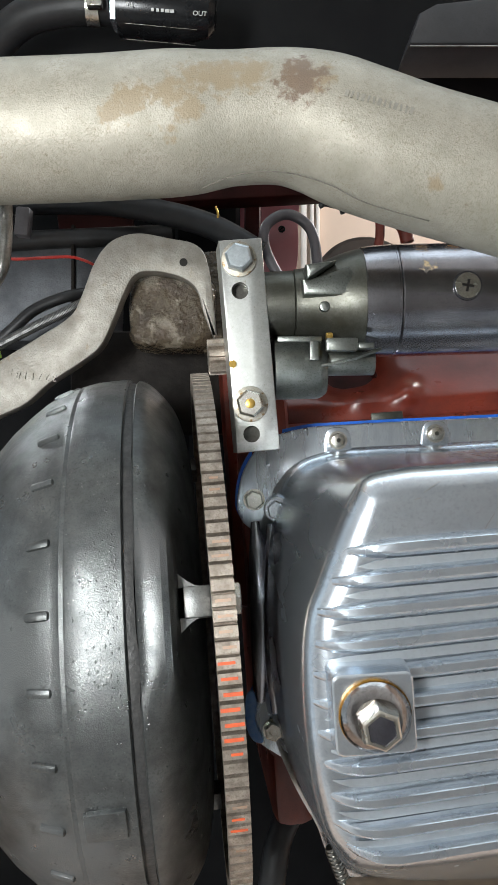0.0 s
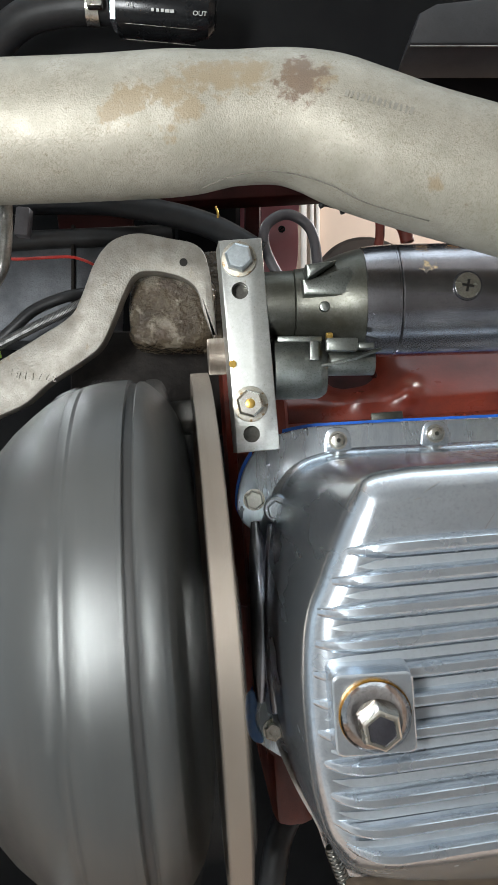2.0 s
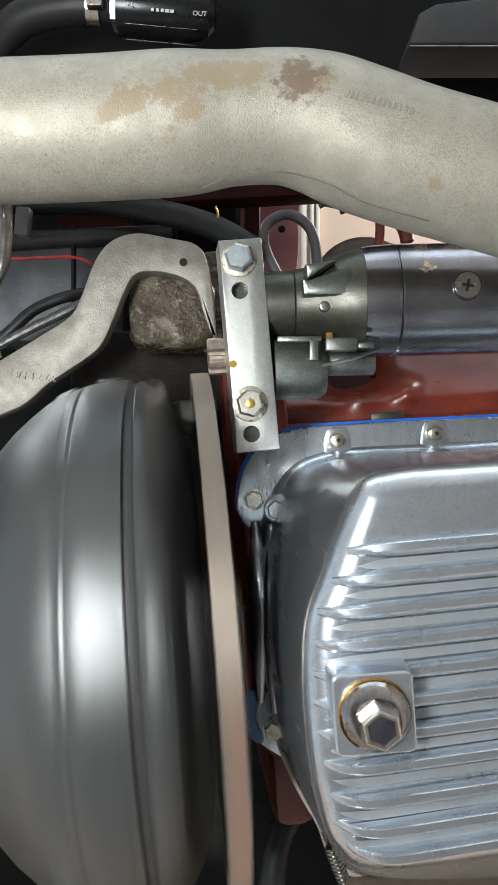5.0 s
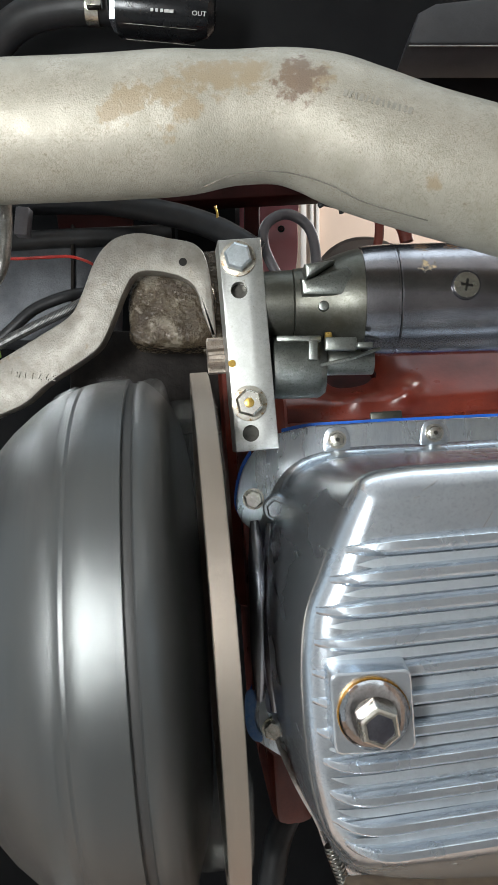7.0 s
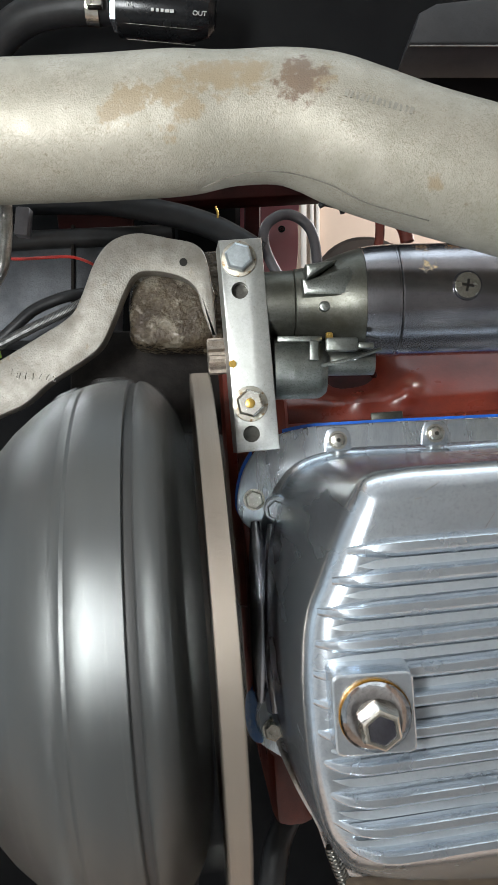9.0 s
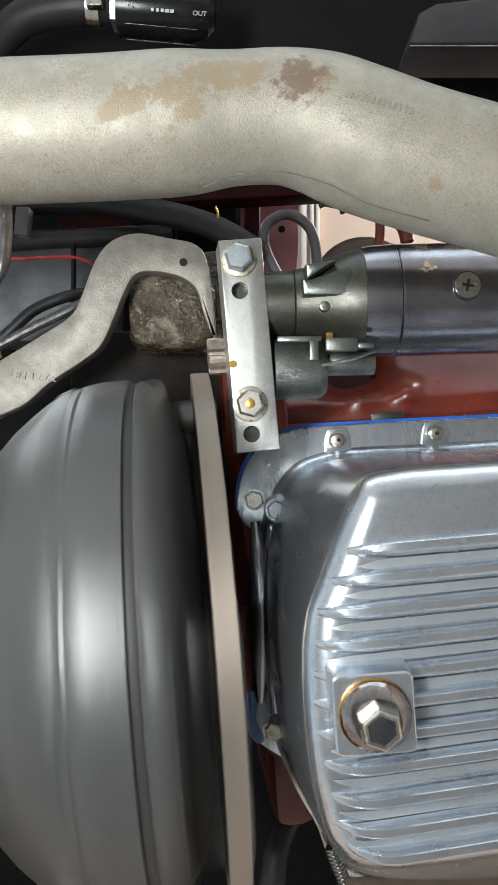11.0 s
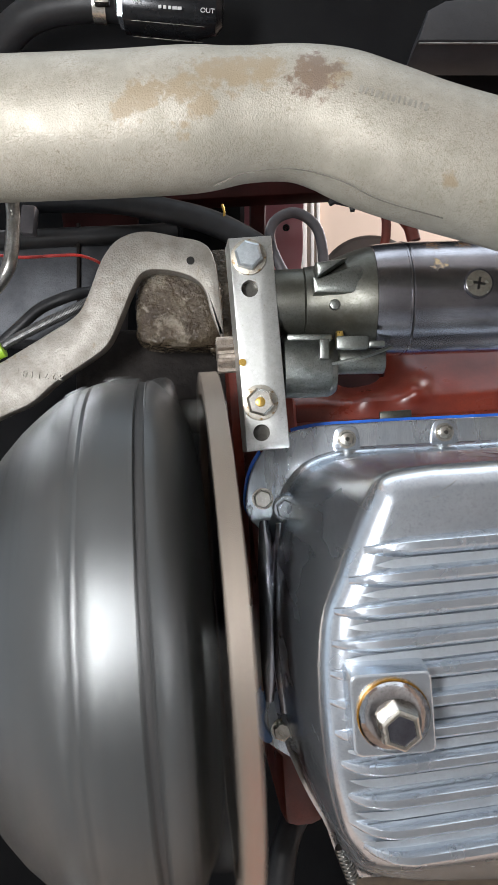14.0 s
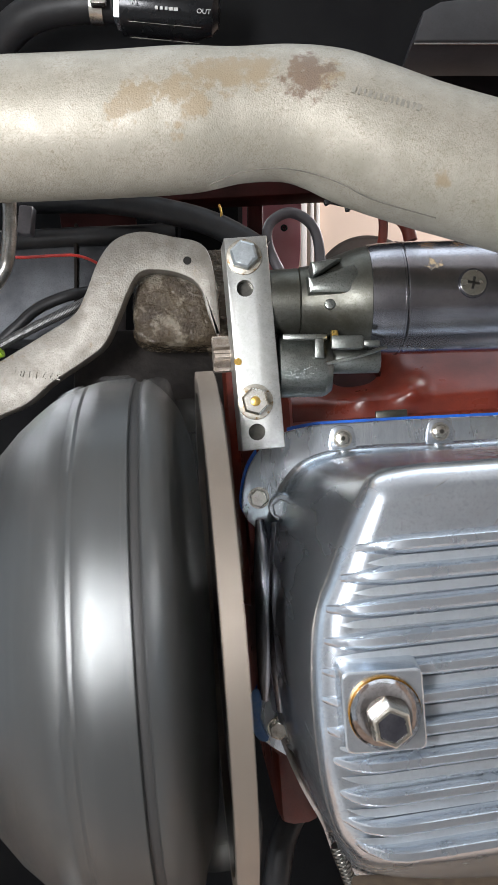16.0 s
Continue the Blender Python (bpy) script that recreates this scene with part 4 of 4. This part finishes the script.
# ---- support arm and greasy casting ----
def arm():
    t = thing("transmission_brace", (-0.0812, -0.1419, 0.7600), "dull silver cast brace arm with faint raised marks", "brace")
    o = flat([(-0.2384, -0.0293, 0.7600), (-0.1874, -0.0608, 0.7600), (-0.1577, -0.0790, 0.7600), (-0.1343, -0.0944, 0.7600), (-0.1254, -0.1101, 0.7600), (-0.1152, -0.1360, 0.7600), (-0.1024, -0.1513, 0.7600), (-0.0833, -0.1568, 0.7600), (-0.0599, -0.1530, 0.7600), (-0.0408, -0.1487, 0.7600), (-0.0319, -0.1377, 0.7600), (-0.0276, -0.1122, 0.7600), (-0.0251, -0.0782, 0.7600), (-0.0336, -0.0952, 0.7600),
              (-0.0395, -0.1143, 0.7600), (-0.0514, -0.1237, 0.7600), (-0.0727, -0.1279, 0.7600), (-0.0854, -0.1249, 0.7600), (-0.0931, -0.1122, 0.7600), (-0.1003, -0.0944, 0.7600), (-0.1101, -0.0731, 0.7600), (-0.1237, -0.0612, 0.7600), (-0.1492, -0.0442, 0.7600), (-0.1683, -0.0281, 0.7600), (-0.1959, -0.0153, 0.7600), (-0.2342, 0.0068, 0.7600)])
    part("arm", slab(bmesh.new(), o, 0.7560, 0.7720, 0.002), ARM, t)
    q = Vector((-0.0489, -0.1345, 0.7560))
    # dark disc draws the shade of the hole
    part("hole", rod(bmesh.new(), q + DOWN * 0.0006, q - DOWN * 0.004, 0.0030), DARKHOLE, t)
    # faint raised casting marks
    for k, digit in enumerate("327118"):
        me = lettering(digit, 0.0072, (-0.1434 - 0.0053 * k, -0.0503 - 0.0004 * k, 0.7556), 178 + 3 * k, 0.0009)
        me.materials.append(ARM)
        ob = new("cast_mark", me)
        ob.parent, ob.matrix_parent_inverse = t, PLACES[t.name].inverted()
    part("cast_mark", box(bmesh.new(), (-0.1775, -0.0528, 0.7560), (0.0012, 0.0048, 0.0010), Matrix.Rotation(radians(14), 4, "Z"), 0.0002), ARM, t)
    return t


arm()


def bell_housing():
    t = thing("bell_housing", (-0.0643, -0.0889, 0.8300), "brown greasy cast-iron bell housing crusted with dirt", "bell housing")
    bm = bmesh.new()
    bmesh.ops.create_uvsphere(bm, u_segments=96, v_segments=64, radius=1)
    for v in bm.verts:
        d = v.co.normalized()
        k = (abs(d.x) ** 5 + abs(d.y) ** 5 + abs(d.z) ** 5) ** -0.2
        q = Vector((d.x * k * 0.0345, d.y * k * 0.0305, d.z * k * 0.025))
        rough = 0.0016 * noise.noise(q * 110) + 0.0010 * noise.noise(q * 300)
        v.co = q + d * rough + Vector((-0.0600, -0.1036, 0.8000))
    part("lug", bm, GREASE, t, "crusted brown lug wet with grease")
    part("edge", box(bmesh.new(), (-0.0292, -0.1125, 0.8150), (0.022, 0.082, 0.05), Matrix.Rotation(radians(-4), 4, "Z"), 0.004), GREASE, t)
    part("flange", box(bmesh.new(), (-0.0755, -0.0520, 0.8500), (0.16, 0.09, 0.03), None, 0.006), BELL, t, "oily flange, toned dark for the shade")
    return t


bell_housing()


# ---- hoses, lines and small things ----
def hose(name, points, r, material, label, category="hose", segs=16):
    return lone(name, tube(bmesh.new(), points, r, segs), material, label, category)


def small_things():
    hose("steel_line", [(-0.2111, -0.3529, 0.8350), (-0.2021, -0.2959, 0.8100), (-0.1732, -0.2096, 0.7300), (-0.1588, -0.1628, 0.6900), (-0.1580, -0.1445, 0.6900), (-0.1588, -0.1261, 0.6900), (-0.1624, -0.1096, 0.6900), (-0.1804, -0.0953, 0.7000), (-0.2197, -0.0877, 0.7200)], 0.0045, STEEL, "bright bent steel line", "pipe")
    hose("red_wire", [(-0.2004, -0.1383, 0.7500), (-0.1660, -0.1300, 0.7300), (-0.1404, -0.1312, 0.7300), (-0.1270, -0.1339, 0.7400), (-0.1173, -0.1339, 0.7600), (-0.1130, -0.1323, 0.7900)], 0.0011, REDWIRE, "thin red electric wire", "wire")
    hose("black_hose", [(-0.2124, -0.0636, 0.7800), (-0.1859, -0.0879, 0.7800), (-0.1683, -0.1034, 0.7800), (-0.1462, -0.1131, 0.7800), (-0.1310, -0.1188, 0.7900)], 0.0045, RUBBER, "black rubber hose behind the brace")
    hose("heater_hose", [(-0.2300, -0.2290, 0.9000), (-0.1305, -0.2120, 0.8500), (-0.0682, -0.1953, 0.8300), (-0.0337, -0.1824, 0.8200), (-0.0098, -0.1675, 0.8100), (0.0089, -0.1559, 0.8100)], 0.0105, RUBBER, "thick dark rubber hose above the starter")
    hose("dark_hose", [(-0.2355, -0.1760, 0.8500), (-0.1705, -0.1800, 0.8500), (-0.1205, -0.1820, 0.8500), (-0.0728, -0.1907, 0.8700)], 0.0085, RUBBER, "black oily hose running along the tunnel")
    hose("battery_cable", [(0.0503, -0.1083, 0.8300), (0.0285, -0.1373, 0.8300), (0.0140, -0.1663, 0.8300), (0.0150, -0.1856, 0.8300), (0.0309, -0.1953, 0.8300), (0.0478, -0.1880, 0.8300), (0.0565, -0.1701, 0.8300), (0.0599, -0.1276, 0.8300)], 0.0045, GREY_HOSE, "looped grey battery cable", "cable")
    hose("front_hose", [(0.0121, 0.3817, 0.7500), (0.0171, 0.3233, 0.7500), (0.0251, 0.2916, 0.7600), (0.0429, 0.2713, 0.7700), (0.0702, 0.2632, 0.7800)], 0.010, RUBBER, "black rubber hose behind the oil pan")
    # round drum seen above the starter
    bm = revolve(bmesh.new(), [(0, 0.020), (0.001, 0.046), (0.004, 0.050), (0.030, 0.052), (0.034, 0.050)], 56, Matrix.Translation((0.1070, -0.1405, 0.8700)) @ frame_of((0, 0.05, 1)))
    lone("drum", bm, DRUM, "round dusty brown metal drum behind the starter", "drum")
    hose("red_line", [(0.1135, -0.2070, 0.8500), (0.1160, -0.1945, 0.8500), (0.1155, -0.1795, 0.8500), (0.1120, -0.1670, 0.8500)], 0.0042, RED, "short red painted line", "pipe")
    hose("red_line", [(0.1295, -0.1995, 0.8500), (0.1370, -0.1895, 0.8500), (0.1405, -0.1770, 0.8500)], 0.0060, RED, "short red painted line", "pipe")
    # clip under the pipe
    bm = box(bmesh.new(), (0.0490, -0.1413, 0.6500), (0.014, 0.005, 0.004), Matrix.Rotation(radians(12), 4, "Z"), 0.001)
    box(bm, (0.0550, -0.1380, 0.6500), (0.003, 0.006, 0.004), Matrix.Rotation(radians(-10), 4, "Z"), 0.0008)
    box(bm, (0.0437, -0.1407, 0.6500), (0.005, 0.003, 0.004), Matrix.Rotation(radians(-30), 4, "Z"), 0.0008)
    lone("clip", bm, RUBBER, "ragged black plastic clip beside the pipe", "clip")
    # inner fender seen through the gap
    o = flat([(-0.0101, -0.2844, 1.0100)[:2], (0.0500, -0.2780, 1.0100)[:2], (0.0551, -0.2432, 1.0100)[:2], (0.0538, -0.1989, 1.0100)[:2], (0.0405, -0.1545, 1.0100)[:2], (0.0089, -0.1545, 1.0100)[:2], (-0.0101, -0.1799, 1.0100)[:2]])
    t = lone("inner_fender", slab(bmesh.new(), o, 1.0100, 1.0150, 0.001), PINK, "glossy red inner fender sheet with a small hole", "fender")
    q = Vector((0.0367, -0.2394, 1.0100))
    # dark rim and disc draw the shade of the hole
    part("hole", revolve(bmesh.new(), [(0, 0.0040), (0.0006, 0.0037), (0.0006, 0.0025), (-0.001, 0.0023)], 24, Matrix.Translation(q) @ frame_of(DOWN)), DARKHOLE, t)
    # red cross tube and panels behind the brace, shade put into their colour
    lone("red_crossbar", box(bmesh.new(), (-0.0006, -0.2426, 0.9100), (0.22, 0.020, 0.03), Matrix.Rotation(radians(-3), 4, "Z"), 0.004), RED_DARK, "red painted crossbar above the pipe, toned dark for shade", "bar")
    lone("red_upright", box(bmesh.new(), (0.0034, -0.2204, 0.9300), (0.016, 0.06, 0.02), None, 0.004), RED_DARK, "red painted upright behind the starter block, toned dark for shade", "bar")
    lone("firewall_plate", box(bmesh.new(), (-0.1536, -0.2221, 0.9300), (0.075, 0.030, 0.01), Matrix.Rotation(radians(-8), 4, "Z"), 0.003), RED_DARK, "red painted firewall panel, toned dark for shade", "panel")
    t = lone("transmission_case", box(bmesh.new(), (-0.2105, -0.1386, 0.8800), (0.18, 0.10, 0.06), Matrix.Rotation(radians(2), 4, "Z"), 0.008), GREY_CASE, "grey aluminium transmission case", "transmission")
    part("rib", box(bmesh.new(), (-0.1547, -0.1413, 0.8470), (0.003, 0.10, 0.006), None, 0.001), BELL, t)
    bm = tube(bmesh.new(), [(-0.2150, -0.0575, 0.7650), (-0.1893, -0.0738, 0.7650), (-0.1635, -0.0876, 0.7650), (-0.1313, -0.1034, 0.7650), (-0.1119, -0.1213, 0.7850)], 0.0036, 12, 24)
    t = lone("braided_hose", bm, RUBBER, "braided stainless steel hose along the brace", "hose")
    line = spline([(-0.2150, -0.0575, 0.7650), (-0.1893, -0.0738, 0.7650), (-0.1635, -0.0876, 0.7650), (-0.1313, -0.1034, 0.7650), (-0.1119, -0.1213, 0.7850)], 34)
    bm = bmesh.new()
    for a, b in zip(line, line[1:]):
        d = (b - a).normalized() * 0.00035
        mid = (a + b) / 2
        rod(bm, mid - d, mid + d, 0.0039, segs=12)
    tagged(part("braid", bm, BRAID, t), kind="stuff")
    hose("tapered_sleeve", [(-0.2138, -0.0572, 0.7620), (-0.2010, -0.0640, 0.7620), (-0.1899, -0.0691, 0.7620)], 0.0056, LIME, "lime green plastic sleeve", "sleeve")
    lone("crossmember_bar", box(bmesh.new(), (0.1527, 0.2592, 0.6100), (0.20, 0.052, 0.03), Matrix.Rotation(radians(-3), 4, "Z"), 0.005), STAIN, "brown oil-stained steel bar beyond the pan", "crossmember")
    # ringed rod below the pan, added to give a blurred bright streak a shape
    bm = rod(bmesh.new(), (0.0504, 0.2506, 0.6700), (0.0598, 0.2744, 0.6700), 0.0035, segs=16)
    for k in range(9):
        a = Vector((0.0504, 0.2506, 0.6700)).lerp(Vector((0.0598, 0.2744, 0.6700)), 0.1 + 0.1 * k)
        d = (Vector((0.0598, 0.2744, 0.6700)) - Vector((0.0504, 0.2506, 0.6700))).normalized() * 0.0007
        rod(bm, a - d, a + d, 0.0042, segs=16)
    lone("streak_rod", bm, STEEL, "ringed steel rod added for a blurred bright streak below the pan", "stud")
    # bits that hang near the firewall
    lone("connector", box(bmesh.new(), (-0.1895, -0.1848, 0.8200), (0.012, 0.024, 0.012), Matrix.Rotation(radians(5), 4, "Z"), 0.002), GREY_HOSE, "dull olive plastic connector", "connector")
    hose("brass_pin", [(-0.0275, -0.1951, 0.8100), (-0.0257, -0.1885, 0.8100), (-0.0266, -0.1811, 0.8100)], 0.0010, GOLD, "thin bent brass pin above the brace", "pin", 8)


def fuel_filter():
    """Inline fuel filter on the frame rail with its hose and clamp."""
    t = thing("fuel_filter", (-0.0617, -0.3120, 0.7400), "black anodised inline fuel filter with printed marks", "fuel filter")
    ax = (Vector((-0.0412, -0.3095, 0.7400)) - Vector((-0.0943, -0.3144, 0.7400))).normalized()
    c = Vector((-0.0939, -0.3165, 0.7420))
    m = Matrix.Translation(c) @ frame_of(ax)
    prof = [(0.0, 0.012), (0.001, 0.0200), (0.050, 0.0200), (0.066, 0.0150), (0.070, 0.0100)]
    part("body", revolve(bmesh.new(), prof, 40, m), ANODISED, t)
    for y, l in ((30, 0.052), (44, 0.05)):
        a = Vector((-0.0886, -0.2969, 0.7225))
        a.y = (y - 16 - 784) * 0.4725 / 1200 + 0.0055
        a.z = c.z - 0.0003 - math.sqrt(max(0.0200 ** 2 - (a.y - c.y - 0.002) ** 2, 1e-6))
        part("fin", rod(bmesh.new(), a, a + ax * l, 0.00022, segs=8), BORE, t, "worn edge")
    part("end_nut", revolve(bmesh.new(), [(-0.0045, 0.013), (-0.004, 0.0165), (-0.0005, 0.0165), (0, 0.013)], 6, m), ALU_SATIN, t, "silver hexagon end nut")
    for txt, p, h in (("IN", (-0.0860, -0.3029, 0.7215), 0.0035), ("OUT", (-0.0393, -0.2967, 0.7215), 0.0035)):
        me = lettering(txt, h * 1.35, (p[0], p[1], p[2] - 0.0012), 5)
        me.materials.append(WHITE_INK)
        ob = new("print", me)
        ob.parent, ob.matrix_parent_inverse = t, PLACES[t.name].inverted()
    for k, w in enumerate((5, 5, 5, 8, 7)):
        part("print_mark", box(bmesh.new(), (-0.0671, -0.3010, 0.7210), (w * 0.0004, 0.0022, 0.0004), Matrix.Translation((0.0034 * k, 0.0003 * k, 0)) ), WHITE_INK, t)
    hose("fuel_hose", [(-0.2041, -0.2921, 0.7700), (-0.1874, -0.3026, 0.7600), (-0.1713, -0.3092, 0.7500), (-0.1530, -0.3143, 0.7450), (-0.1275, -0.3165, 0.7420), (-0.1004, -0.3169, 0.7420)], 0.0125, RUBBER, "black rubber fuel hose with printed marks")
    cl = Matrix.Translation((-0.1160, -0.3165, 0.7420)) @ frame_of(ax)
    k = thing("hose_clamp", (-0.1115, -0.3136, 0.7400), "bright worm-drive hose clamp", "hose clamp")
    part("band", revolve(bmesh.new(), [(0, 0.0128), (0, 0.0137), (0.0095, 0.0137), (0.0095, 0.0128)], 40, cl), BRIGHT, k)
    part("screw_housing", box(bmesh.new(), (-0.1081, -0.3095, 0.7250), (0.011, 0.010, 0.007), None, 0.0015), BRIGHT, k)


fuel_filter()


small_things()


# ---- what moves ----
def motions():
    rows, a, n = [], 0.0, frame(16.0) - 1
    for i in range(n + 1):
        s = i / FPS
        if s <= 0.40:
            v = 0.0
        elif s < 1.05:
            v = min(1.0, (s - 0.40) / 0.12) * (15.0 + 34 * max(0.0, s - 0.58) + (2.5 if 0.56 < s < 0.69 else 0.0))
        else:
            v = min(31.0 + (s - 1.05) * 180, 77.3)
        rows.append((s, ENGINE @ Matrix.Rotation(radians(a), 4, "X")))
        a -= v
    walk(CONVERTER, rows)
    rows, a = [], 0.0
    for i in range(n + 1):
        s = i / FPS
        out = max(0.0, min(1.0, (s - 0.40) / 0.07)) * max(0.0, min(1.0, (1.17 - s) / 0.08))
        v = 0.0 if s < 0.40 else min(1.0, (s - 0.40) / 0.1) * 70 if s < 1.1 else max(0.0, 70 * (1 - (s - 1.1) / 2.7))
        rows.append((s, PINION_HOME @ Matrix.Translation((-0.0118 * out, 0, 0)) @ Matrix.Rotation(radians(a), 4, "X")))
        a += v
    walk(PINION, rows)


motions()
